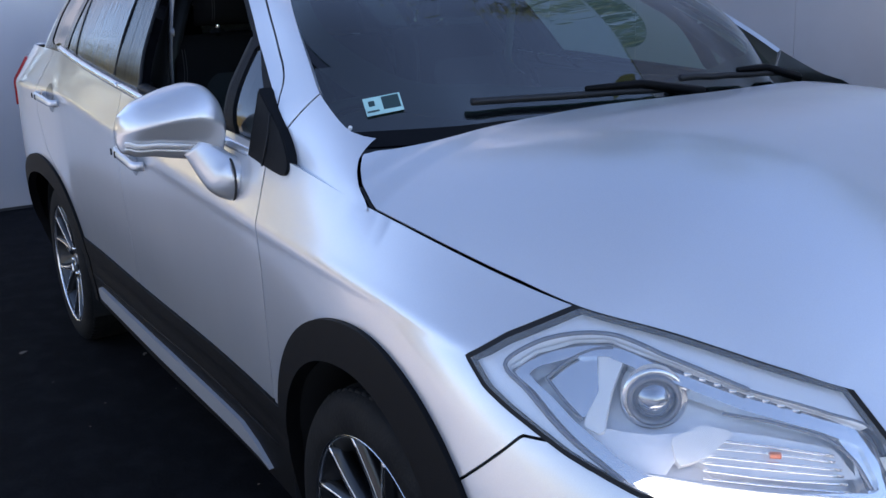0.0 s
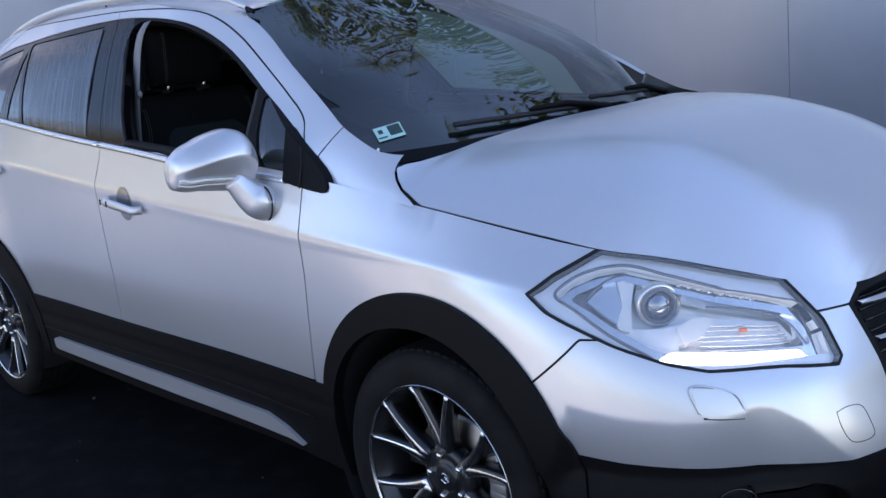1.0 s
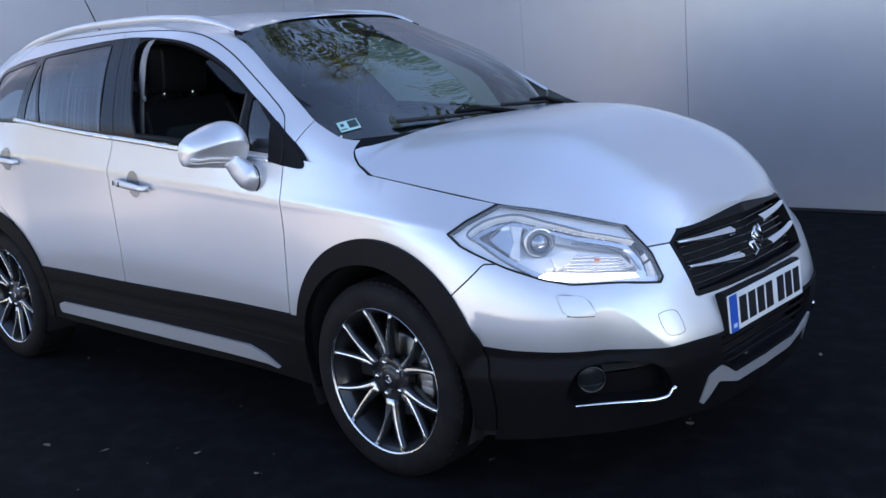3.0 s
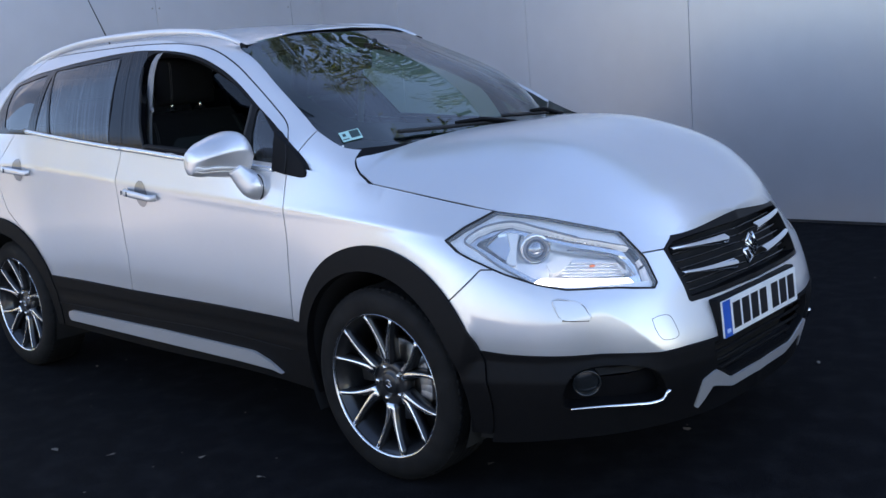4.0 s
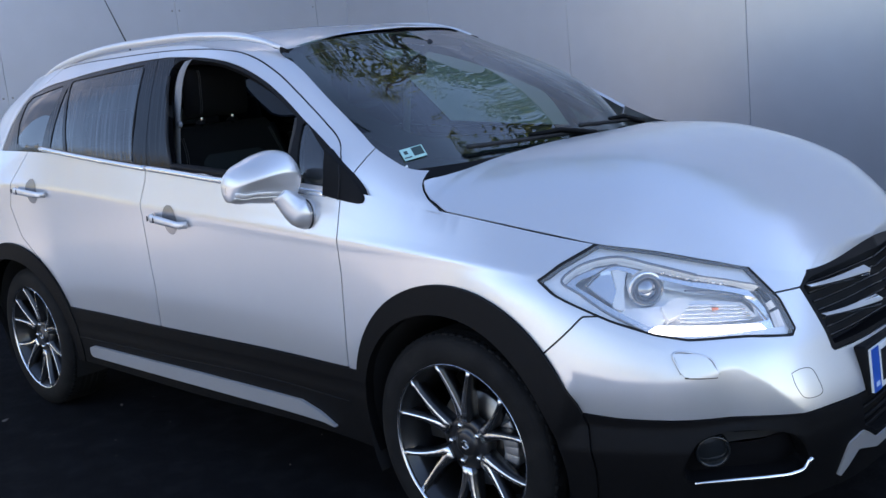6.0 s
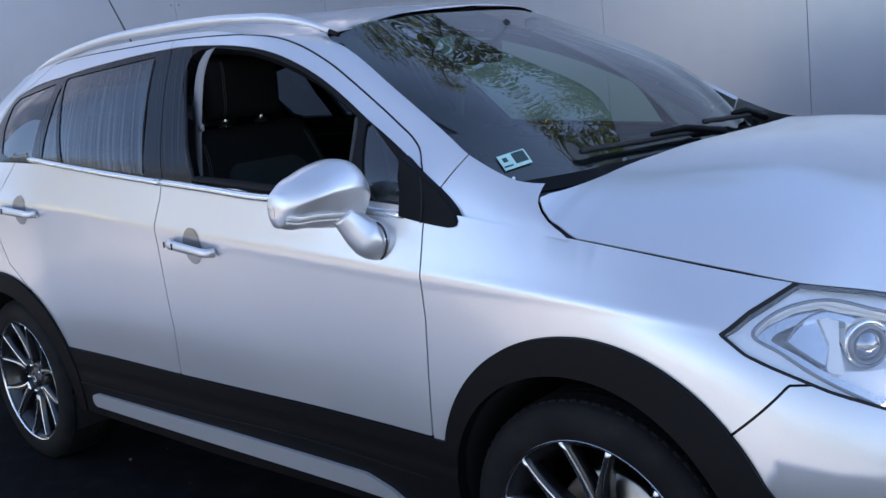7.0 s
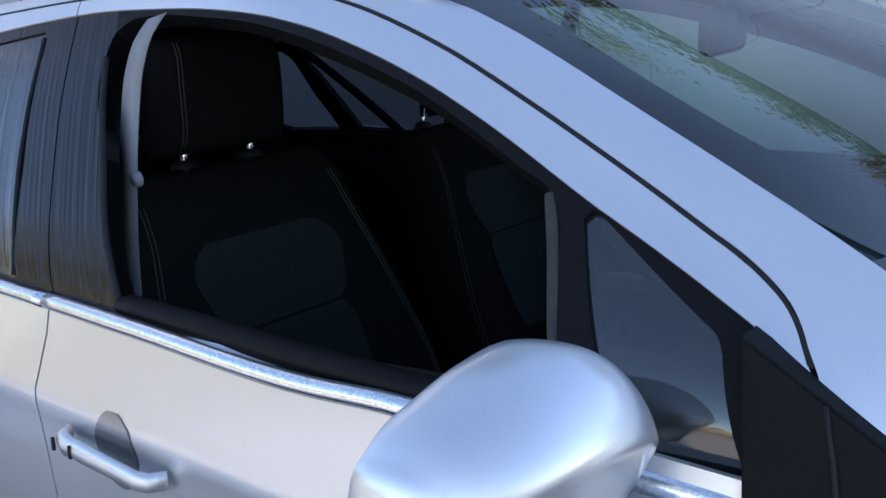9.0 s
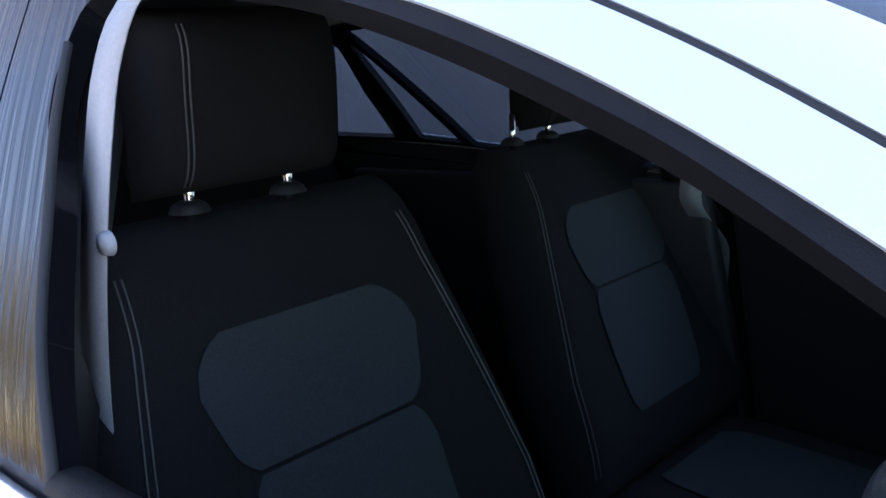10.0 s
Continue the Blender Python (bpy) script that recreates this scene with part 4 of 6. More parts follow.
# door handles
def handle(parent, x0, z0, x1, z1, s):
    (a, n), (b, _) = spot(LOW_FLAT, LOW_NOR, "x", x0, z0, 0.028), spot(LOW_FLAT, LOW_NOR, "x", x1, z1, 0.028)
    p = [a + (b - a) * t - n * 0.022 * max(0, abs(t * 2 - 1) - 0.82) / 0.18 for t in np.linspace(0, 1, 15)]
    p = [Vector((q.x, q.y * s, q.z)) for q in p]
    bm = bmesh.new()
    tube(bm, p, [0.011 + 0.005 * math.sin(math.pi * min(1, t * 4)) if t < 0.25 else 0.0155 - 0.003 * t for t in np.linspace(0, 1, 15)], 12, 0.62, up=(0, 1, 0))
    h = part("door_handle", bm, PAINT, parent, "silver bar door handle")
    for t in (0.06, 0.24):
        bm = bmesh.new()
        c = a + (b - a) * t + n * 0.0085
        box(bm, (0.005, 0.004, 0.018), (c.x, c.y * s, c.z), (0, 8, 0), 0.001)
        part("handle_slot", bm, GAP, h)
    # flat disc whose darker silver stands in for the shade in the cup
    mid = (a + b) / 2
    c0 = spot(LOW_FLAT, LOW_NOR, "x", mid.x - 0.008, mid.z + 0.002, 0.0)[0]
    bm = bmesh.new()
    rows = []
    for i in range(7):
        r = 0.052 * (1 - i / 6)
        row = []
        for k in range(28):
            ang = 2 * math.pi * k / 28
            q, m = spot(LOW_FLAT, LOW_NOR, "x", c0.x + math.cos(ang) * r * 0.86, c0.z + math.sin(ang) * r, 0)
            q = q + m * 0.0016
            row.append(bm.verts.new((q.x, q.y * s, q.z)))
        rows.append(row)
    for i in range(6):
        for k in range(28):
            f = (rows[i][k], rows[i][(k + 1) % 28], rows[i + 1][(k + 1) % 28], rows[i + 1][k])
            try:
                bm.faces.new(f)
            except ValueError:
                pass
    bmesh.ops.remove_doubles(bm, verts=bm.verts, dist=0.0005)
    bmesh.ops.recalc_face_normals(bm, faces=bm.faces)
    part("handle_cup", bm, CUP_SHADE, parent, "flat dark disc painted as the shaded cup behind the handle")


# body silver darkened to paint the shade behind the handle
CUP_SHADE = material("cup_shade_silver", (0.24, 0.25, 0.27), 0.3, 0.7, grain=0.05, scale=600, coat=1.0)
for k, s in enumerate((1, -1)):
    handle(front_doors[k], -1.362, 0.921, -1.147, 0.897, s)
    handle(rear_doors[k], -2.425, 1.006, -2.19, 0.985, s)

# roof rails
rail_path = curve_path("-.935,-.556,1.452 -.99,-.557,1.473 -1.10,-.558,1.500 -1.35,-.558,1.530 -1.75,-.557,1.548 -2.2,-.552,1.545 -2.5,-.545,1.518 -2.72,-.537,1.480 -2.79,-.532,1.462", 50)
pair_of("roof_rail", rail_path, [0.008 + 0.010 * min(1, i / 6, (49 - i) / 6) for i in range(50)], TRIM_BRIGHT, BOTH, 12, 0.85, "satin silver roof rail")
pair_of("rail_foot", curve_path("-.90,-.555,1.437 -.935,-.554,1.450 -.97,-.554,1.460", 6), 0.0065, CLAD, BOTH, 8)
# aerial
bm = bmesh.new()
tube(bm, [(-2.76, 0, 1.49), (-2.79, 0, 1.53), (-2.83, 0, 1.575)], [0.03, 0.018, 0.006], 12)
tube(bm, [(-2.83, 0, 1.57), (-3.03, 0, 1.87)], [0.0045, 0.0025], 8)
part("aerial", bm, RUBBER, car, "black rod aerial")

# tail lamps
both("tail_lamp", LOW, [within("x", "-2.95,.93 -2.93,1.04 -2.90,1.12 -3.6,1.16 -3.6,.86"), lambda p: -0.45 - p[:, 1]], RED_LENS, car, offset=0.010, label="red tail lamp")


# door mirrors
MIRROR_TOP = rail("-1.062,1.060 -1.058,1.076 -1.043,1.097 -.995,1.126 -.950,1.142 -.912,1.146 -.882,1.130 -.866,1.102 -.857,1.063")
MIRROR_BASE = rail("-1.062,1.036 -1.058,1.021 -1.043,1.009 -.995,1.001 -.950,.993 -.912,.987 -.882,.983 -.866,.990 -.857,1.045")


def mirror_skin(u, v):
    """The housing's front: u from the outer to the inner end, v from the bottom (-1) over the crease (0) to the top (1)."""
    y = -1.062 + 0.205 * (0.5 - 0.5 * math.cos(math.pi * u))
    zt, zb = (float(hermite(r[:, 0], r[:, 1:], [y])[0, 0]) for r in (MIRROR_TOP, MIRROR_BASE))
    zc = zb + (zt - zb) * (0.60 - 0.04 * u)
    across = 2 * (y + 1.062) / 0.205 - 1
    deep = 0.086 * max(0.0, 1 - abs(across) ** (2.3 if across < 0 else 3.6)) ** 0.5
    if v >= 0:
        z = zc + (zt - zc) * math.sin(v * math.pi / 2) ** 1.15
        g = max(0.0, math.cos(v * math.pi / 2)) ** 0.85
    else:
        z = zc + (zb - zc) * -v
        g = (1 - 0.72 * (-v) - 0.14 * v * v) * max(0.0, 1 - (-v) ** 14) ** 0.5
    return Vector((-0.588 + deep * g + 0.28 * (y + 0.962), y, z))


def door_mirror(parent, s):
    nu, nv = 40, 32
    bm = bmesh.new()
    rows = [[bm.verts.new((q.x, s * q.y, q.z)) for q in (mirror_skin(i / nu, -1 + 2 * j / nv) for j in range(nv + 1))] for i in range(nu + 1)]
    for p, q in zip(rows, rows[1:]):
        for k in range(nv):
            bm.faces.new((p[k], p[k + 1], q[k + 1], q[k]))
    # the shell turns back round its rim
    rim = [r[0] for r in rows] + [r[-1] for r in rows[::-1]]
    last = rim
    for back, shrink in ((0.012, 1.0), (0.024, 0.985), (0.030, 0.95)):
        nxt = [bm.verts.new((v.co.x - back, s * (-0.957 - (abs(v.co.y) - 0.957) * shrink), 1.07 + (v.co.z - 1.07) * shrink)) for v in rim]
        for k in range(len(rim)):
            k2 = (k + 1) % len(rim)
            try:
                bm.faces.new((last[k], last[k2], nxt[k2], nxt[k]))
            except ValueError:
                pass
        last = nxt
    bmesh.ops.remove_doubles(bm, verts=bm.verts, dist=0.0006)
    for _ in range(2):
        bmesh.ops.smooth_vert(bm, verts=bm.verts, factor=0.22, use_axis_x=True, use_axis_y=True, use_axis_z=True)
    bmesh.ops.recalc_face_normals(bm, faces=bm.faces)
    m = part("door_mirror", bm, PAINT, parent, "silver door mirror with indicator strip")
    line = [mirror_skin(u, v) for v, us in ((-1, np.linspace(0.02, 0.98, 24)), (1, np.linspace(0.98, 0.02, 24))) for u in us]
    bm = bmesh.new()
    bm.faces.new([bm.verts.new((q.x - 0.027, s * (-0.957 + (q.y + 0.957) * 0.96), 1.07 + (q.z - 1.07) * 0.96)) for q in line])
    part("mirror_glass", bm, material("mirror_glass", (0.8, 0.82, 0.84), 0.02, 1.0), m, "mirror glass")

    def bar(name, u0, u1, up, out, rad, mat):
        """A slim light line that runs round the outer end, up above the housing's lower edge."""
        b = bmesh.new()
        path = []
        for u in np.linspace(u0, u1, 30):
            zb, zt = mirror_skin(u, -1).z, mirror_skin(u, 1).z
            zc = zb + (zt - zb) * (0.60 - 0.04 * u)
            w = -min(0.97, max(0.0, (zc - zb - up - 0.022 * u) / (zc - zb)))
            n = (mirror_skin(u + 0.01, w) - mirror_skin(u - 0.01, w)).cross(mirror_skin(u, w + 0.04) - mirror_skin(u, w - 0.02)).normalized()
            q = mirror_skin(u, w) + n * (out if n.x > 0 else -out)
            path.append((q.x, s * q.y, q.z))
        tube(b, path, [rad * (0.35 + 0.65 * min(1, 4 * (1 - k / (len(path) - 1)))) for k in range(len(path))], 8)
        part(name, b, mat, m)
    bar("indicator_slot", 0.15, 0.66, 0.0180, -0.0015, 0.0075, TRIM)
    bar("indicator_lens", 0.15, 0.60, 0.0245, 0.0034, 0.0030, WHITE_PLATE)
    bar("indicator_lens", 0.15, 0.58, 0.0180, 0.0036, 0.0022, TRIM_BRIGHT)
    bar("indicator_lens", 0.15, 0.68, 0.0115, 0.0030, 0.0022, WHITE_PLATE)
    # foot on the door: a thick bracket that widens towards its base
    bm = bmesh.new()
    neck = fine([(-0.552, -0.925, 1.022), (-0.545, -0.905, 0.996), (-0.534, -0.884, 0.968), (-0.524, -0.868, 0.952), (-0.520, -0.850, 0.946)], 18)
    tube(bm, neck if s > 0 else flip(neck), [0.025 + 0.016 * min(1, i / 12) for i in range(18)], 28, 1.12)
    part("mirror_foot", bm, PAINT, m)
    bm = bmesh.new()
    tube(bm, [(-0.517 + 0.043 * math.cos(a), s * (-0.867 - 0.004 * math.cos(a)), 0.947 + 0.045 * math.sin(a) + 0.008 * math.cos(a)) for a in np.linspace(-2.0, 1.5, 26)], 0.0028, 6)
    part("foot_gasket", bm, RUBBER, m)


for k, s in enumerate((1, -1)):
    door_mirror(front_doors[k], s)

# ---- nose: grille, plate, lamps ----
skin("grille_back", NOSE, [within("y", "-.40,.55 -.40,.80 .1,.9 .1,.5", 0.0)], GAP, car, offset=-0.055, thick=0)
grille = skin("grille", NOSE, [within("y", GRILLE, -0.002), without("y", "-.378,.72 -.346,.738 -.29,.743 .1,.750 .1,.580 -.365,.582", 0.0)], GRILLE_BLACK, car, offset=-0.002, thick=0.05, label="black grille with chrome bars")
for j, z in enumerate(np.arange(0.592, 0.75, 0.021)):
    for s in (1, -1):
        y1 = -0.345 if z < 0.745 else -0.26
        bm = bmesh.new()
        tube(bm, [(spot(NOSE_FLAT, NOSE_NOR, "y", y, z, -0.03)[0].x, y * s, z) for y in np.linspace(y1, -0.005, 12)], 0.0035, 6)
        part("grille_slat", bm, GLOSS_BLACK, grille)
for z0, z1, h0, h1 in ((0.717, 0.700, 0.006, 0.019), (0.648, 0.624, 0.006, 0.019)):
    for s in (1, -1):
        bm = bmesh.new()
        rows = []
        for t in np.linspace(0, 1, 16):
            y = -0.365 + 0.265 * t
            z, h = z0 + (z1 - z0) * t, h0 + (h1 - h0) * t**1.3
            x = spot(NOSE_FLAT, NOSE_NOR, "y", y, z, -0.004)[0].x
            rows.append([bm.verts.new(c) for c in ((x - 0.01, s * y, z - h), (x + 0.006, s * y, z - h * 0.5), (x + 0.009, s * y, z + h * 0.55), (x - 0.008, s * y, z + h))])
        for p, q in zip(rows, rows[1:]):
            for k in range(3):
                bm.faces.new((p[k], p[k + 1], q[k + 1], q[k]))
        bmesh.ops.recalc_face_normals(bm, faces=bm.faces)
        part("grille_bar", bm, CHROME, grille, "chrome grille bar")
# emblem: a slanted open chrome lozenge
bm = bmesh.new()
for pts in ([(0.047, 0.0), (0.012, 0.045), (-0.012, 0.03), (0.012, 0.0)], [(-0.047, 0.0), (-0.012, -0.045), (0.012, -0.03), (-0.012, 0.0)], [(-0.030, 0.022), (-0.012, 0.045), (0.046, -0.012), (0.030, -0.024)]):
    tube(bm, [(0.853, -0.024 + y, 0.664 + z) for y, z in pts + pts[:1]], 0.0052, 6)
part("emblem", bm, CHROME, grille, "chrome maker's emblem")
# number plate with plain bars for its characters
plate = new("number_plate")
plate.parent = car
plate["label"] = "white number plate with blue end band"
bm = bmesh.new()
box(bm, (0.008, 0.52, 0.111), bevel=0.003)
part("plate_sheet", bm, WHITE_PLATE, plate, "", False)
bm = bmesh.new()
box(bm, (0.002, 0.046, 0.109), (0.0046, -0.236, 0))
part("blue_band", bm, BLUE_PLATE, plate, "blue end band", False)
bm = bmesh.new()
box(bm, (0.001, 0.022, 0.012), (0.0062, -0.236, -0.036))
part("band_mark", bm, PALE_INK, plate, "", False)
for i in range(7):
    bm = bmesh.new()
    y = -0.199 + 0.025 + i * 0.061 + (0.022 if i > 3 else 0)
    box(bm, (0.002, 0.046, 0.079), (0.0046, y, 0), bevel=0.0)
    part("character_bar", bm, INK, plate, "", False)
plate.matrix_world = pose(0.890, -0.035, 0.497, 0, -4, 0)
bm = bmesh.new()
box(bm, (0.05, 0.54, 0.125), (0.862, -0.035, 0.497), (0, -4, 0), 0.008)
part("plate_holder", bm, CLAD, car)

# lower intake, fog lamps
skin("intake_back", NOSE, [within("q", INTAKE, 0.01)], GAP, lower_bumper, offset=-0.06, thick=0)
for z in (0.335, 0.365, 0.395, 0.42):
    bm = bmesh.new()
    ys = np.linspace(-0.33, 0.33, 21)
    tube(bm, [(spot(NOSE_FLAT, NOSE_NOR, "y", -abs(y), z, -0.02)[0].x, y, z) for y in ys], 0.006, 6)
    part("intake_slat", bm, CLAD, lower_bumper)
for side in (False, True):
    s = -1 if side else 1
    bowl = skin("fog_bowl", LOW, [within("q", FOG, 0.004, True)], GRILLE_BLACK, lower_bumper, offset=-0.045, thick=0, left=side)
    skin("fog_wall", LOW, [within("q", FOG, 0.003, True), without("q", FOG, -0.004, True)], CLAD, lower_bumper, offset=0.002, thick=0.05, left=side)
    c, n = spot(NOSE_FLAT, NOSE_NOR, "q", -0.012, 0.378, -0.03)
    turn = Vector((n.x, n.y * s, n.z)).to_track_quat("Z", "Y").to_matrix().to_4x4()
    bm = bmesh.new()
    lathe(bm, [(0.042, -0.03), (0.042, 0.0), (0.039, 0.004), (0.035, 0.0), (0.035, -0.01)], 32, "z")
    lathe(bm, [(0.0, 0.002), (0.02, 0.001), (0.035, -0.004)], 32, "z")
    fog = part("fog_lamp", bm, material("fog_glass", (0.012, 0.014, 0.016), 0.15, 0.0, coat=0.2), lower_bumper, "round fog lamp")
    fog.matrix_world = Matrix.Translation((c.x, c.y * s, c.z)) @ turn
    bm = bmesh.new()
    path = fine(low("q", "-.062,.318 .03,.319 .12,.312 .175,.306 .210,.312 .228,.338", 0.006), 30)
    tube(bm, flip(path) if side else path, [0.0035 + 0.004 * min(1, i / 22) for i in range(30)], 8)
    part("fog_trim", bm, CHROME, lower_bumper, "chrome fog-lamp trim")
    # headlamp washer lid and towing-eye lid, as fine raised lids with a shadow line
    skin("washer_lid", LOW, [within("q", "-.094,.632 -.03,.624 -.012,.612 .008,.575 .004,.570 -.068,.576 -.078,.583", 0)], PAINT, front_bumper, offset=0.006, thick=0.006, left=side)
    bm = bmesh.new()
    path = fine(low("q", "-.070,.576 -.05,.5735 .004,.5695", 0.002), 16)
    tube(bm, flip(path) if side else path, 0.0019, 6)
    part("lid_gap", bm, GAP, front_bumper)
    # thin bar added round the lid's top to catch light as a highlight
    bm = bmesh.new()
    path = fine(low("q", "-.080,.585 -.094,.630 -.03,.624 -.012,.612 .006,.576", 0.004), 40)
    tube(bm, flip(path) if side else path, 0.0026, 6)
    part("lid_rim", bm, PAINT, front_bumper)
bm = bmesh.new()
tube(bm, fine(low("q", ".187,.547 .215,.552 .245,.545 .262,.515 .268,.489 .240,.483 .215,.487 .195,.52 .187,.547", 0.0), 40), 0.0009, 5)
part("towing_lid_gap", bm, GAP, front_bumper)


LAMP_DARK = material("lamp_edge", (0.15, 0.16, 0.185), 0.3, 0.6)


# headlamps
BEZEL_IN = "-.323,.807 -.281,.832 -.226,.847 -.175,.849 -.089,.824 .011,.790 .108,.765 .172,.742 .199,.694 .208,.650 .15,.655 .0,.664 -.095,.674 -.142,.685 -.230,.735 -.287,.776"


def headlamp(side):
    s = -1 if side else 1

    def bar(name, text, deep, rad, mat, label="", parent=None, n=36):
        bm = bmesh.new()
        path = fine(low("q", text, deep), n)
        tube(bm, flip(path) if side else path, rad, 8)
        return part(name, bm, mat, parent or bowl, label)

    def panel(name, text, deep, thick, mat, label="", smooth=False):
        return skin(name, LOW, [within("q", text, 0, smooth)], mat, bowl, offset=deep, thick=thick, left=side, label=label)

    bowl = skin("headlamp", LOW, [within("q", LAMP, 0.0)], REFLECTOR, car, offset=-0.085, thick=0, left=side, label="clear headlamp with lit daytime strip")
    skin("lamp_rim", LOW, [within("q", LAMP, 0.002), without("q", LAMP, -0.004)], GAP, bowl, offset=-0.001, thick=0.02, left=side, label="black lamp seal")
    skin("lens", LOW, [within("q", LAMP, -0.0045)], LENS, bowl, offset=0.0, thick=0, left=side, label="clear lamp lens")
    # bright outer bezel, its dark moulded edge and a second step inside it
    skin("bezel", LOW, [within("q", LAMP, -0.006), without("q", BEZEL_IN)], REFLECTOR, bowl, offset=-0.016, thick=0.03, left=side, label="bright lamp bezel")
    skin("bezel_step", LOW, [within("q", BEZEL_IN, -0.001), without("q", BEZEL_IN, -0.020)], CHROME, bowl, offset=-0.034, thick=0.04, left=side, label="chrome inner step")
    bar("bezel_edge", "-.150,.688 -.230,.736 -.287,.777 -.321,.807 -.281,.831 -.226,.846 -.175,.848 -.089,.823 .011,.789", -0.015, 0.0034, LAMP_DARK, "grey moulded edge", n=60)
    bar("bezel_edge", ".011,.789 .108,.764 .170,.741 .197,.694", -0.017, 0.0022, LAMP_DARK, "grey moulded edge")
    # side reflector with a white band, then the projector's chrome barrel
    panel("side_reflector", "-.262,.802 -.231,.822 -.192,.836 -.186,.79 -.204,.755 -.232,.775", -0.042, 0.03, CHROME, "chrome side reflector")
    bar("reflector_lip", "-.262,.802 -.231,.823 -.192,.837 -.168,.838", -0.036, 0.003, LAMP_DARK)
    bar("reflector_lip", "-.262,.802 -.236,.778 -.206,.755", -0.036, 0.0024, LAMP_DARK)
    panel("white_band", "-.190,.838 -.150,.834 -.168,.79 -.178,.740 -.210,.748 -.186,.79", -0.036, 0.02, WHITE_PLATE, "white light-guide band")
    panel("floor_reflector", "-.25,.752 -.20,.752 -.11,.748 -.05,.752 -.10,.692 -.15,.698", -0.052, 0.02, LAMP_GREY)
    c, n = spot(NOSE_FLAT, NOSE_NOR, "q", -0.108, 0.790, -0.058)
    way = Vector((0.80, -0.60 * s, 0.0)).normalized()
    turn = Matrix.Translation((c.x, c.y * s, c.z)) @ way.to_track_quat("Z", "Y").to_matrix().to_4x4()
    for name, prof, mat, label in (
            ("projector_barrel", [(0.046, -0.05), (0.046, 0.006), (0.043, 0.010), (0.036, 0.008)], CHROME, "chrome projector barrel"),
            ("projector_ring", [(0.037, 0.006), (0.036, 0.014), (0.031, 0.014), (0.029, 0.004)], LAMP_DARK, "dark projector ring"),
            ("projector_lens", [(0.0, 0.024), (0.009, 0.023), (0.017, 0.019), (0.024, 0.012), (0.029, 0.004)], PROJECTOR, "domed projector lens")):
        bm = bmesh.new()
        lathe(bm, prof, 40, "z")
        part(name, bm, mat, bowl, label).matrix_world = turn
    # shroud round the projector, dark strip with small cells, ribbed reflectors
    panel("shroud", "-.085,.742 -.045,.757 .0,.748 -.035,.722 -.075,.712", -0.040, 0.03, WHITE_PLATE, "pale shroud fin")
    panel("cell_strip", "-.078,.826 .01,.797 .10,.768 .105,.752 .0,.778 -.078,.802", -0.044, 0.02, LAMP_DARK, "dark strip of light cells")
    for i in range(8):
        q = -0.066 + 0.0205 * i
        p, n = spot(NOSE_FLAT, NOSE_NOR, "q", q, 0.810 - 0.30 * (q + 0.066), -0.038)
        bm = bmesh.new()
        box(bm, (0.010, 0.012, 0.013), (p.x, p.y * s, p.z), (0, 0, -45 * s), 0.003)
        part("light_cell", bm, CHROME, bowl, "small chrome cell")
    panel("indicator_reflector", "-.055,.758 .04,.745 .13,.727 .165,.690 .06,.694 -.02,.705 -.05,.722", -0.056, 0.03, REFLECTOR, "ribbed indicator reflector")
    for k in range(6):
        z = 0.742 - 0.0085 * k
        bar("reflector_rib", "%.3f,%.3f %.3f,%.3f %.3f,%.3f" % (-0.04, z, 0.04, z - 0.010, 0.128 + 0.005 * k, z - 0.024), -0.050, 0.0022, CHROME, n=12)
    panel("side_fin", ".100,.768 .170,.744 .196,.69 .205,.655 .172,.672 .150,.715", -0.042, 0.03, CHROME, "chrome corner fin")
    bar("fin_edge", "-.02,.768 .06,.752 .128,.728 .150,.712 .176,.676", -0.036, 0.0026, LAMP_DARK)
    p, n = spot(NOSE_FLAT, NOSE_NOR, "q", 0.050, 0.722, -0.046)
    bm = bmesh.new()
    box(bm, (0.008, 0.015, 0.008), (p.x, p.y * s, p.z), (0, 0, -45 * s), 0.002)
    part("indicator_bulb", bm, AMBER, bowl, "amber bulb")
    # daytime strip, lit
    skin("daytime_strip", LOW, [within("q", "-.140,.686 -.114,.697 .0,.684 .149,.667 .157,.655 .208,.646 .206,.640 .10,.650 .0,.657 -.09,.667")], DRL, bowl, offset=-0.018, thick=0.02, left=side, label="lit warm-white daytime strip")
    bar("strip_edge", "-.114,.699 .0,.686 .149,.669", -0.017, 0.0016, TRIM_BRIGHT)


PROJECTOR = material("projector_glass", (0.30, 0.33, 0.38), 0.04, 0.9, coat=1.0)
headlamp(False)
headlamp(True)

SCREEN_FLAT, SCREEN_NOR = SCREEN.reshape(-1, 3), normals_of(SCREEN).reshape(-1, 3)
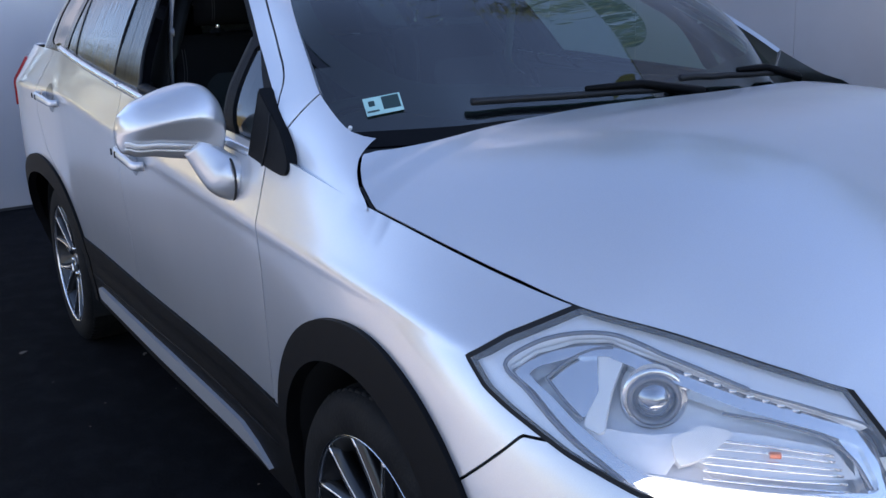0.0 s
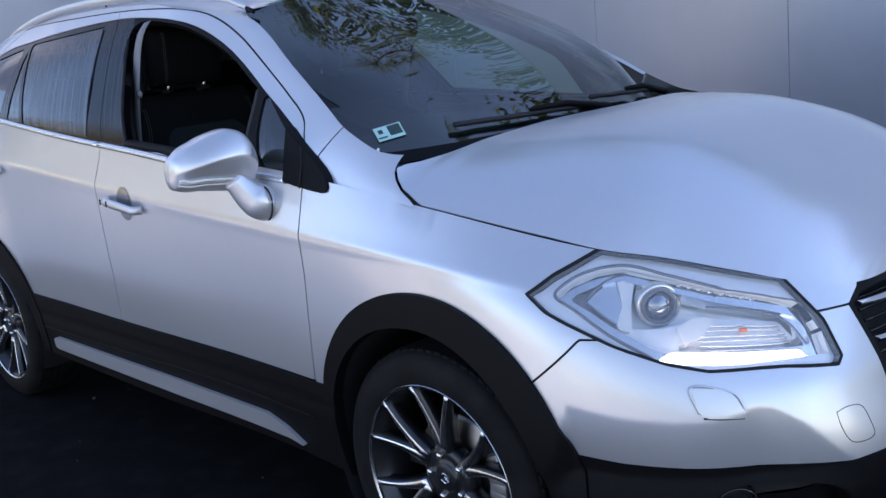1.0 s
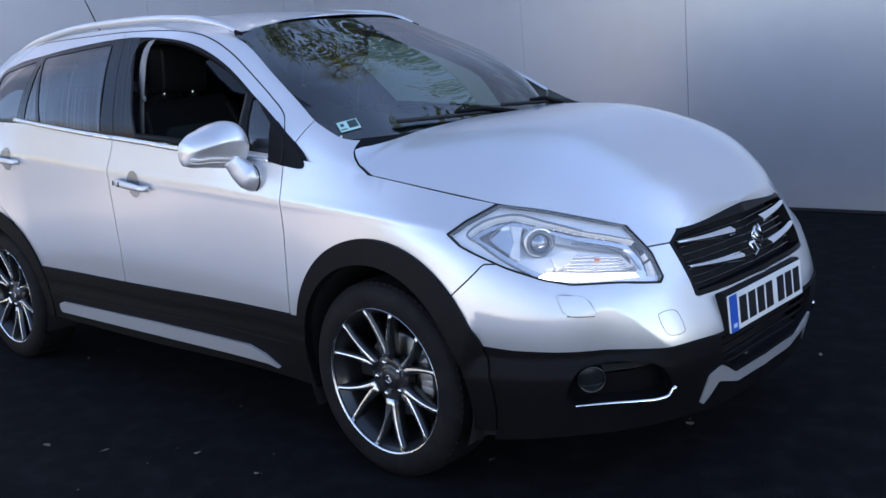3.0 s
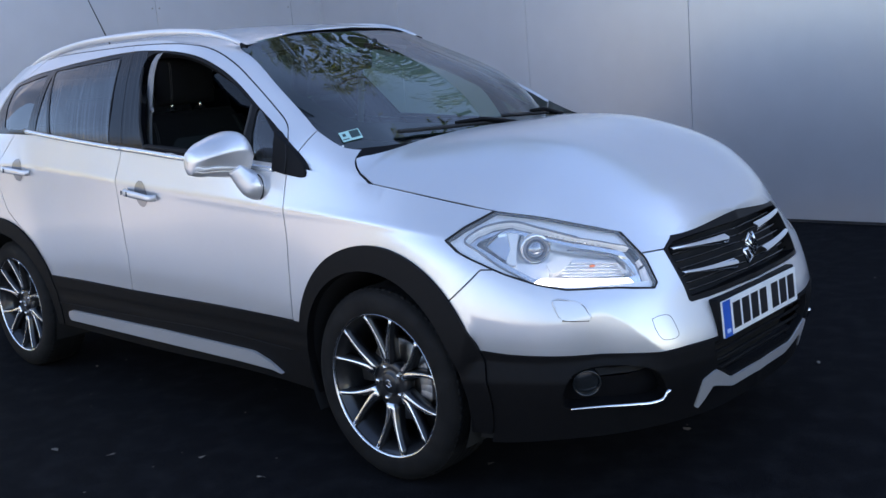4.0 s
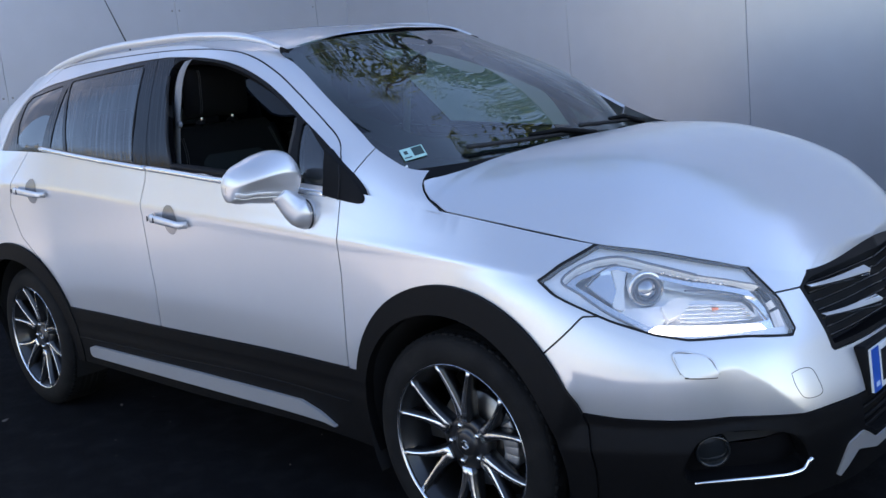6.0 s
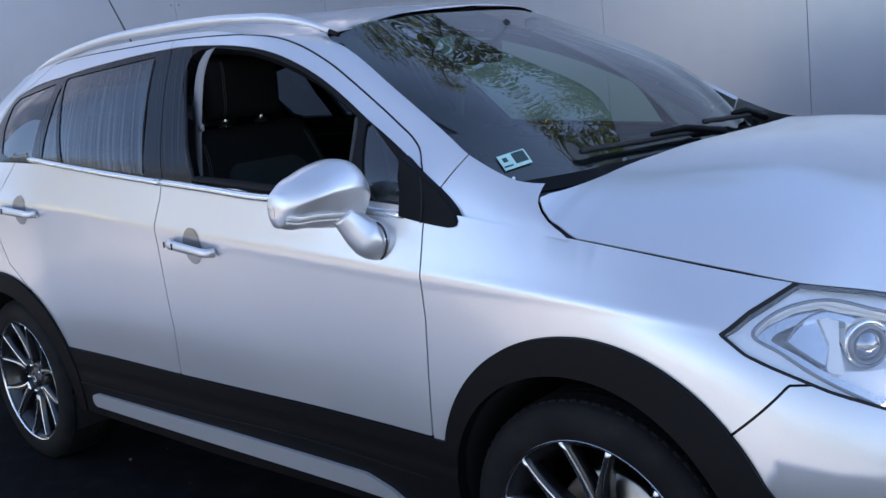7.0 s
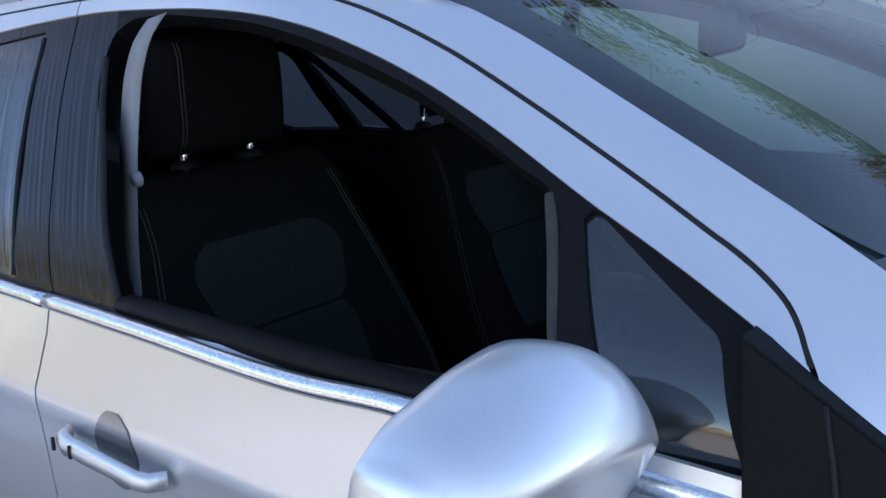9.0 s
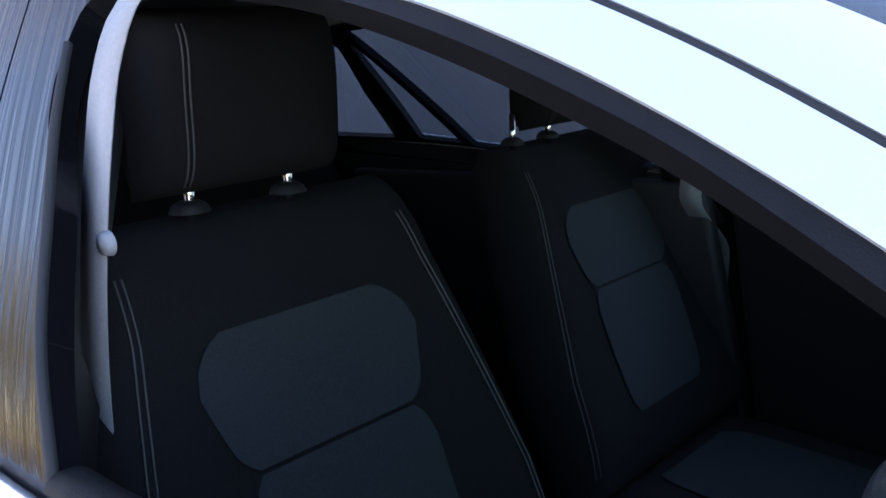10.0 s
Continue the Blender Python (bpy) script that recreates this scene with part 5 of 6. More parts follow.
# ---- windscreen foot: cowl, wipers, sticker ----
skin("cowl_panel", whole(SCREEN, 0), [below("x", "-1,1.046 1,1.046")], CLAD, car, offset=0.010, thick=0.01, label="black plastic cowl panel")
for (y0, y1, z0, z1, lift) in ((-0.47, 0.10, 1.082, 1.070, 0.0), (0.10, 0.60, 1.086, 1.066, 0.006)):
    pts = []
    for t in np.linspace(0, 1, 9):
        y = y0 + (y1 - y0) * t
        p, n = spot(SCREEN_FLAT, SCREEN_NOR, "y", -abs(y), z0 + (z1 - z0) * t, 0.014 + lift)
        pts.append((p.x, y, p.z))
    pts = fine(pts, 24)
    bm = bmesh.new()
    tube(bm, pts, 0.008, 6)
    w = part("wiper", bm, RUBBER, car, "black wiper blade")
    bm = bmesh.new()
    tube(bm, [(pts[11][0], pts[11][1], pts[11][2] + 0.012), ((pts[11][0] + pts[23][0]) / 2 + 0.01, (pts[11][1] + pts[23][1]) / 2, (pts[11][2] + pts[23][2]) / 2 + 0.016), (pts[23][0] + 0.03, pts[23][1] + 0.03, pts[23][2] - 0.01)], [0.006, 0.009, 0.013], 8)
    part("wiper_arm", bm, CLAD, w)


def glass_patch(name, y0, z0, du, dv, tilt, mat, parent, out, label=""):
    """A small flat label on the windscreen."""
    p, n = spot(SCREEN_FLAT, SCREEN_NOR, "y", y0, z0, out)
    m = Matrix.Translation(p) @ n.to_track_quat("Z", "Y").to_matrix().to_4x4() @ pose(0, 0, 0, 0, 0, tilt)
    bm = bmesh.new()
    box(bm, (du, dv, 0.0006))
    ob = part(name, bm, mat, parent, label, False)
    ob.matrix_world = m
    return ob, m


STICK_TURN = 10
label_sheet, m0 = glass_patch("sticker", -0.629, 1.0985, 0.074, 0.042, STICK_TURN, STICKER, windscreen, -0.0015, "pale green paper sticker")
for dx, dy, w, h, mat in ((0.016, 0.003, 0.034, 0.030, STICKER_DARK), (-0.022, 0.006, 0.012, 0.012, STICKER_DARK), (-0.022, -0.012, 0.024, 0.004, STICKER_DARK)):
    bm = bmesh.new()
    box(bm, (w, h, 0.0006))
    ob = part("sticker_mark", bm, mat, label_sheet, "", False)
    ob.parent = windscreen
    ob.matrix_world = m0 @ pose(dx, dy, 0.0007)

# small white clip at the foot of the pillar
bm = bmesh.new()
lathe(bm, [(0.0, 0.0025), (0.0022, 0.0022), (0.0036, 0.001), (0.004, -0.004)], 16, "z")
ob = part("trim_clip", bm, WHITE_PLATE, car, "small white trim clip")
ob.matrix_world = pose(-0.194, -0.745, 1.0725, 0, 35, 0)


# ---- cabin ----
def flare(b, h):
    """A tall back is narrow at the shoulders and wide at the side bolsters."""
    return 1 - 0.07 * max(0, b) ** 2 + (0.20 * min(1, max(0, (0.6 - b) / 0.9)) if h > 0.6 else 0)


def pillow(w, h, d, bolster=0.0, nx=22, ny=26, edge=6.0, grip=4.0):
    """A stuffed pad: w across (y), h up (z), d thick (x), with side bolsters."""
    bm = bmesh.new()
    sheets = []
    for face in (1, -1):
        sheet = []
        for i in range(nx + 1):
            a = -1 + 2 * i / nx
            row = []
            for j in range(ny + 1):
                b = -1 + 2 * j / ny
                t = max(0, 1 - abs(a) ** edge) ** 0.5 * max(0, 1 - abs(b) ** edge) ** 0.5
                x = face * d / 2 * t
                if face > 0:
                    x += bolster * abs(a) ** grip * t
                row.append(bm.verts.new((x, a * w / 2 * flare(b, h), b * h / 2)))
            sheet.append(row)
        sheets.append(sheet)
    for f, sheet in enumerate(sheets):
        for i in range(nx):
            for j in range(ny):
                q = (sheet[i][j], sheet[i + 1][j], sheet[i + 1][j + 1], sheet[i][j + 1])
                bm.faces.new(q if f == 0 else q[::-1])
    bmesh.ops.remove_doubles(bm, verts=bm.verts, dist=0.0004)
    return bm


def pad_front(a, b, w, h, d, bolster, edge=6.0, grip=4.0, out=0.0):
    t = max(0, 1 - abs(a) ** edge) ** 0.5 * max(0, 1 - abs(b) ** edge) ** 0.5
    return (d / 2 * t + bolster * abs(a) ** grip * t + out, a * w / 2 * flare(b, h), b * h / 2)


def pad_patch(a0, a1, b0, b1, skew, dims, out, n=12):
    bm = bmesh.new()
    rows = []
    for i in range(n + 1):
        row = []
        for j in range(n + 1):
            b = b0 + (b1 - b0) * j / n
            half = skew(b) * (1 - 0.14 * abs(2 * j / n - 1) ** 7)
            a = (a0 + (a1 - a0) * i / n) * half
            row.append(bm.verts.new(pad_front(a, b, *dims, out=out)))
        rows.append(row)
    for i in range(n):
        for j in range(n):
            bm.faces.new((rows[i][j], rows[i + 1][j], rows[i + 1][j + 1], rows[i][j + 1]))
    return bm


def front_seat(y, x):
    """A front seat whose back leans; x is the place of the back's top edge."""
    seat = new("front_seat")
    seat["label"] = "black cloth front seat with grey inserts and pale stitching"
    seat.parent = car
    dims = (0.53, 0.66, 0.13, 0.055)
    back = pose(x - 0.005, y, 0.90, 0, -20, 0)
    ob = part("backrest", pillow(*dims), SEAT, seat)
    ob.matrix_world = back
    for b0, b1, widths in ((0.10, 0.56, (0.46, 0.52, 0.585, 0.57, 0.50)), (-0.62, 0.085, (0.40, 0.42, 0.44, 0.455, 0.46))):
        p = part("grey_insert", pad_patch(-1, 1, b0, b1, lambda b, b0=b0, b1=b1, widths=widths: float(np.interp((b - b0) / (b1 - b0), [0, 0.3, 0.6, 0.78, 1], widths)), dims, 0.004, 20), SEAT_GREY, seat, "dark grey cloth insert")
        p.matrix_world = back
    for s in (-1, 1):
        for off in (0.0, 0.012):
            bm = bmesh.new()
            tube(bm, [pad_front(s * (0.86 - off * 2.6 - 0.06 * b), b, *dims, out=0.0015) for b in np.linspace(-0.8, 0.8, 30)], 0.0011, 5)
            p = part("stitching", bm, STITCH, seat, "pale twin stitching")
            p.matrix_world = back
    head = pose(x - 0.08, y, 1.335, 0, 5, 0)
    ob = part("headrest", pillow(0.285, 0.20, 0.11, 0.0, edge=4.5), SEAT, seat)
    ob.matrix_world = head
    for off in (-0.10, -0.094):
        bm = bmesh.new()
        tube(bm, [pad_front(off / 0.1425, b, 0.285, 0.2, 0.11, 0.0, 4.5, out=0.001) for b in np.linspace(-0.85, 0.85, 16)], 0.0011, 5)
        p = part("stitching", bm, STITCH, seat)
        p.matrix_world = head
    for s in (-1, 1):
        bm = bmesh.new()
        tube(bm, [(x - 0.088, y + s * 0.072, 1.19), (x - 0.084, y + s * 0.072, 1.27)], 0.0065, 10)
        part("headrest_post", bm, CHROME, seat, "chrome headrest post")
        bm = bmesh.new()
        lathe(bm, [(0.0, 0.014), (0.012, 0.013), (0.02, 0.008), (0.024, 0.0)], 20, "z", (x - 0.088, y + s * 0.072, 1.214))
        part("post_collar", bm, INNER, seat)
    dims = (0.52, 0.52, 0.16, 0.045)
    ob = part("seat_cushion", pillow(*dims), SEAT, seat)
    ob.matrix_world = pose(x + 0.34, y, 0.52, 0, -84, 0)
    p = part("grey_insert", pad_patch(-1, 1, -0.7, 0.7, lambda b: 0.55, dims, 0.004), SEAT_GREY, seat, "dark grey cloth insert")
    p.matrix_world = pose(x + 0.34, y, 0.52, 0, -84, 0)
    bm = bmesh.new()
    box(bm, (0.46, 0.42, 0.18), (x + 0.30, y, 0.36), bevel=0.02)
    part("seat_base", bm, INNER, seat)
    return seat


front_seat(-0.435, -1.46)
front_seat(0.435, -1.597).location.z = -0.022
# belt buckle between the seats
bm = bmesh.new()
box(bm, (0.03, 0.022, 0.09), (-1.27, -0.165, 0.655), (0, 12, 0), 0.004)
buckle = part("belt_buckle", bm, INNER, car, "black belt buckle")
bm = bmesh.new()
box(bm, (0.02, 0.014, 0.012), (-1.258, -0.165, 0.703), (0, 12, 0), 0.002)
part("release_button", bm, material("red_plastic", (0.5, 0.02, 0.015), 0.4), buckle, "red release button")
# rear bench
bench = new("rear_bench")
bench["label"] = "black cloth rear bench with headrests"
bench.parent = car
ob = part("backrest", pillow(1.22, 0.60, 0.14, 0.01), SEAT, bench)
ob.matrix_world = pose(-2.42, 0, 0.86, 0, -20, 0)
ob = part("seat_cushion", pillow(1.22, 0.5, 0.16, 0.01), SEAT, bench)
ob.matrix_world = pose(-2.12, 0, 0.50, 0, -84, 0)
for y in (-0.36, 0.36):
    ob = part("headrest", pillow(0.25, 0.15, 0.09, edge=4.5), SEAT, bench)
    ob.matrix_world = pose(-2.53, y, 1.22, 0, -14, 0)

# floor, dashboard, door cards, headlining
bm = bmesh.new()
box(bm, (2.9, 1.5, 0.04), (-1.45, 0, 0.30))
part("cabin_floor", bm, INNER, car, "", False)
bm = bmesh.new()
prof = curve_path("-.10,0,1.015 -.25,0,1.025 -.45,0,1.02 -.62,0,1.0 -.70,0,.95 -.70,0,.85 -.64,0,.70 -.55,0,.55", 24)
rows = []
for y in np.linspace(-0.74, 0.74, 25):
    hood = 0.045 * math.exp(-((y + 0.43) / 0.2) ** 4)
    rows.append([bm.verts.new((x - 0.06 * (1 - (y / 0.74) ** 2) * 0.3 + 0.12 * (1 - (y / 0.8) ** 2) * max(0, 1 - i / 10), y, z + hood * math.exp(-((x + 0.55) / 0.12) ** 2))) for i, (x, _, z) in enumerate(prof)])
for p, q in zip(rows, rows[1:]):
    for k in range(len(prof) - 1):
        bm.faces.new((p[k], p[k + 1], q[k + 1], q[k]))
bmesh.ops.recalc_face_normals(bm, faces=bm.faces)
dash = part("dashboard", bm, INNER, car, "black plastic dashboard")
bm = bmesh.new()
box(bm, (0.02, 0.26, 0.16), (-0.705, 0.0, 0.86), (0, -12, 0), 0.01)
part("centre_screen", bm, GLOSS_BLACK, dash)
for y in (-0.66, 0.66):
    bm = bmesh.new()
    lathe(bm, [(0.034, 0.0), (0.04, -0.006), (0.045, 0.0)], 24, "x", (-0.715, y, 0.93))
    part("air_vent", bm, CHROME, dash, "round chrome-ringed vent")
bm = bmesh.new()
box(bm, (0.95, 0.24, 0.30), (-1.10, 0, 0.46), bevel=0.03)
console = part("centre_console", bm, INNER, car)
bm = bmesh.new()
tube(bm, [(-0.98, 0, 0.60), (-0.99, 0, 0.70)], 0.008, 8)
lathe(bm, [(0.0, 0.74), (0.018, 0.735), (0.024, 0.72), (0.018, 0.70), (0.01, 0.69)], 16, "z", (-0.99, 0, 0))
part("gear_lever", bm, CHROME, console)
# steering wheel
steer = pose(-0.725, -0.42, 0.885, 0, -32, 0)
bm = bmesh.new()
n, k = 56, 12
rows = [[bm.verts.new(((0.014 * math.sin(v)), (0.185 + 0.0155 * math.cos(v)) * math.cos(u), (0.185 + 0.0155 * math.cos(v)) * math.sin(u))) for v in [2 * math.pi * j / k for j in range(k)]] for u in [2 * math.pi * i / n for i in range(n)]]
for i in range(n):
    for j in range(k):
        bm.faces.new((rows[i][j], rows[i][(j + 1) % k], rows[(i + 1) % n][(j + 1) % k], rows[(i + 1) % n][j]))
bmesh.ops.recalc_face_normals(bm, faces=bm.faces)
wheel_rim = part("steering_wheel", bm, material("leather", (0.02, 0.02, 0.022), 0.5, grain=0.2, scale=120, bump=0.3, bump_scale=500), car, "black leather steering wheel")
wheel_rim.matrix_world = steer
bm = bmesh.new()
box(bm, (0.05, 0.15, 0.12), (0.03, 0, -0.005), bevel=0.03, seg=4)
for a in (-12, 192, 270):
    u = math.radians(a)
    tube(bm, [(0.02, 0.05 * math.cos(u), 0.05 * math.sin(u)), (0.005, 0.18 * math.cos(u), 0.18 * math.sin(u))], [0.022, 0.014], 8, 0.5)
p = part("wheel_hub", bm, INNER, wheel_rim)
bm = bmesh.new()
tube(bm, [(0.03, 0, 0), (0.30, 0, -0.05)], 0.04, 12)
part("steering_column", bm, INNER, wheel_rim)
for s in (-1, 1):
    bm = bmesh.new()
    tube(bm, [(0.06, 0, 0.0), (0.055, s * 0.17, 0.03)], [0.011, 0.008], 8)
    part("column_stalk", bm, INNER, wheel_rim)
for k, s in enumerate((-1, 1)):
    bm = bmesh.new()
    box(bm, (1.0, 0.05, 0.60), (-0.93, s * 0.765, 0.735), bevel=0.015)
    card = part("door_card", bm, INNER, car, "black door trim")
    bm = bmesh.new()
    box(bm, (0.95, 0.05, 0.60), (-1.93, s * 0.765, 0.79), bevel=0.015)
    part("rear_door_card", bm, INNER, car, "black door trim")
    bm = bmesh.new()
    box(bm, (0.6, 0.06, 0.05), (-1.05, s * 0.735, 0.86), (0, 3, 0), 0.015)
    part("armrest", bm, INNER, card)
    bm = bmesh.new()
    box(bm, (0.11, 0.012, 0.022), (-0.72, s * 0.732, 0.92), (0, 4, 0), 0.005)
    part("inner_handle", bm, CHROME, card, "chrome inner door handle")
    # pillar trim and belt
    bm = bmesh.new()
    tube(bm, [(-1.49, s * 0.74, 1.0), (-1.54, s * 0.66, 1.2), (-1.62, s * 0.54, 1.44)], [0.05, 0.045, 0.045], 10, 0.5)
    part("pillar_trim", bm, INNER, car, "black pillar trim")
    bm = bmesh.new()
    tube(bm, [(-0.42, s * 0.76, 1.06), (-0.68, s * 0.68, 1.235), (-0.98, s * 0.535, 1.40)], [0.035, 0.03, 0.03], 8, 0.6)
    part("pillar_trim", bm, INNER, car)
    bm = bmesh.new()
    path = curve_path("-1.37,-.64,1.45 -1.386,-.655,1.425 -1.408,-.665,1.38 -1.422,-.675,1.315 -1.433,-.685,1.239 -1.447,-.690,1.16 -1.462,-.690,1.086 -1.478,-.685,.99 -1.49,-.68,.80", 36)
    rows = []
    for i, q in enumerate(path):
        w = 0.0235 * (1 if i < 20 else 1 - 0.45 * (i - 20) / 16)
        rows.append([bm.verts.new((q[0] + d * w, s * abs(q[1]) + s * e * 0.0008, q[2] + d * w * 0.12)) for d, e in ((-1, -1), (1, -1), (1, 1), (-1, 1))])
    for p, q in zip(rows, rows[1:]):
        for j in range(4):
            bm.faces.new((p[j], p[(j + 1) % 4], q[(j + 1) % 4], q[j]))
    bmesh.ops.recalc_face_normals(bm, faces=bm.faces)
    belt = part("seat_belt", bm, BELT, car, "grey woven seat belt")
    bm = bmesh.new()
    lathe(bm, [(0.0, -0.01), (0.010, -0.008), (0.012, 0.0)], 14, "y", (-1.412, s * 0.684, 1.225))
    part("belt_button", bm, BELT, belt)
# headlining just under the roof
lining = ROOF.copy()
lining[:, :, 2] -= 0.03
lining = lining[6:-2]
lining[:, :, 1] *= 0.95
skin("headlining", whole(lining, 1), [], LINING, car, thick=0, label="pale headlining")
# interior mirror on its stalk
bm = bmesh.new()
box(bm, (0.035, 0.23, 0.068), (-0.76, -0.11, 1.352), (0, 6, 12), 0.018, 4)
inside_mirror = part("rear_view_mirror", bm, INNER, car, "black rear-view mirror")
bm = bmesh.new()
tube(bm, [(-0.745, -0.09, 1.36), (-0.735, -0.03, 1.41), (-0.74, 0, 1.43)], 0.012, 8)
part("mirror_stalk", bm, INNER, inside_mirror)
# tailgate glass and hull behind
bm = bmesh.new()
box(bm, (0.03, 1.3, 0.65), (-3.0, 0, 0.85), (0, -8, 0), 0.01)
part("boot_trim", bm, INNER, car)
# underbody
bm = bmesh.new()
box(bm, (3.2, 1.1, 0.12), (-1.35, 0, 0.26), bevel=0.02)
part("underbody", bm, GAP, car, "", False)
bm = bmesh.new()
box(bm, (0.6, 0.7, 0.45), (0.25, 0, 0.48), bevel=0.05)
part("engine_block", bm, GAP, car, "", False)


# above the waist, the left half is squeezed inwards to fit the camera's view
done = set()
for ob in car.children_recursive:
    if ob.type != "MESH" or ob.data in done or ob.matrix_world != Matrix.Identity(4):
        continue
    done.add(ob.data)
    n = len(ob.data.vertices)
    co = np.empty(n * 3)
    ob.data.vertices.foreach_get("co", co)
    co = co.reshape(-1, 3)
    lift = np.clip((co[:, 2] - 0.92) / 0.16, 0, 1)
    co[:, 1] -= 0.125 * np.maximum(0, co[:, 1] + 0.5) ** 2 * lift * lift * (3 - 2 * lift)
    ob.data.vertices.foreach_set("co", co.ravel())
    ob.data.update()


# ---- what stands round the yard, seen in the paint and the glass ----
BARK = material("bark", (0.09, 0.07, 0.05), 0.9, grain=0.4, scale=30, bump=0.5, bump_scale=40)
LEAF = material("leaves", (0.04, 0.07, 0.022), 0.7, grain=0.5, scale=2, stain=0.3, stain_scale=1.0, stain_colour=(0.09, 0.09, 0.025))
lt = LEAF.node_tree
glow, both_ways = lt.nodes.new("ShaderNodeBsdfTranslucent"), lt.nodes.new("ShaderNodeMixShader")
glow.inputs[0].default_value = (0.16, 0.20, 0.05, 1)
both_ways.inputs[0].default_value = 0.45
lt.links.new(lt.nodes["Principled BSDF"].outputs[0], both_ways.inputs[1])
lt.links.new(glow.outputs[0], both_ways.inputs[2])
lt.links.new(both_ways.outputs[0], lt.nodes["Material Output"].inputs[0])
HEDGE = material("hedge_leaves", (0.33, 0.28, 0.12), 0.7, grain=0.5, scale=1.5, stain=0.5, stain_scale=0.8, stain_colour=(0.46, 0.39, 0.18))


def tree(at, height, spread, leaves, seed, label):
    """A tapered trunk, forking limbs and a crown of many small leaf blades."""
    rnd = random.Random(seed)
    t = thing("tree", label, "tree", at, "trees round the yard")
    bm = bmesh.new()
    tips = []

    def limb(p, d, length, r, depth):
        pts, q, w = [p], p.copy(), d.copy()
        for i in range(4):
            w = (w + Vector((rnd.uniform(-1, 1), rnd.uniform(-1, 1), rnd.uniform(-0.2, 0.6))) * 0.18).normalized()
            q = q + w * length / 4
            pts.append(q.copy())
        tube(bm, pts, [r * (1 - 0.13 * i) for i in range(5)], 7 if depth else 10, cap=False)
        if depth < 3:
            for i in range(3 if depth else 6):
                k = rnd.choice((2, 3, 4)) if depth else 1 + i * 3 // 5
                a = rnd.uniform(0, 6.28)
                side = Vector((math.cos(a), math.sin(a), rnd.uniform(0.15, 0.9))).normalized()
                limb(pts[min(k, 4)], (w * 0.5 + side).normalized(), length * rnd.uniform(0.45, 0.65), r * 0.5, depth + 1)
        if depth >= 2:
            tips.extend(pts[1:])
    limb(Vector((0, 0, 0)), Vector((0, 0, 1)), height * 0.55, height * 0.022, 0)
    part("trunk", bm, BARK, t)
    verts, faces = [], []
    for _ in range(leaves):
        c = rnd.choice(tips) + Vector((rnd.gauss(0, 1), rnd.gauss(0, 1), rnd.gauss(0, 0.8))) * spread
        a, b = Vector((rnd.uniform(-1, 1), rnd.uniform(-1, 1), rnd.uniform(-1, 1))).normalized(), Vector((rnd.uniform(-1, 1), rnd.uniform(-1, 1), rnd.uniform(-1, 1))).normalized()
        a, b = a * rnd.uniform(0.06, 0.14), b * rnd.uniform(0.05, 0.10)
        i = len(verts)
        verts += [tuple(c - a), tuple(c + b), tuple(c + a), tuple(c - b)]
        faces.append((i, i + 1, i + 2, i + 3))
    me = bpy.data.meshes.new("crown")
    me.from_pydata(verts, [], faces)
    me.materials.append(LEAF)
    ob = new("crown", me)
    ob.parent = t
    return t


for at, tall, seed, words in (((-2.6, 8.6, 0), 11.5, 3, "broad leafy tree standing behind the wall"), ((-5.6, 9.4, 0), 12.5, 5, "tall leafy tree standing behind the wall"), ((-8.8, 8.6, 0), 11.8, 9, "leafy tree standing behind the wall"),
                              ((-12.8, 7.2, 0), 11.5, 11, "leafy tree standing beyond the yard"), ((-3.8, 13.0, 0), 14.0, 14, "tall leafy tree standing behind the wall"), ((1.4, 9.0, 0), 11.8, 17, "leafy tree standing behind the wall")):
    tree(at, tall, 0.62, 13000, seed, words)
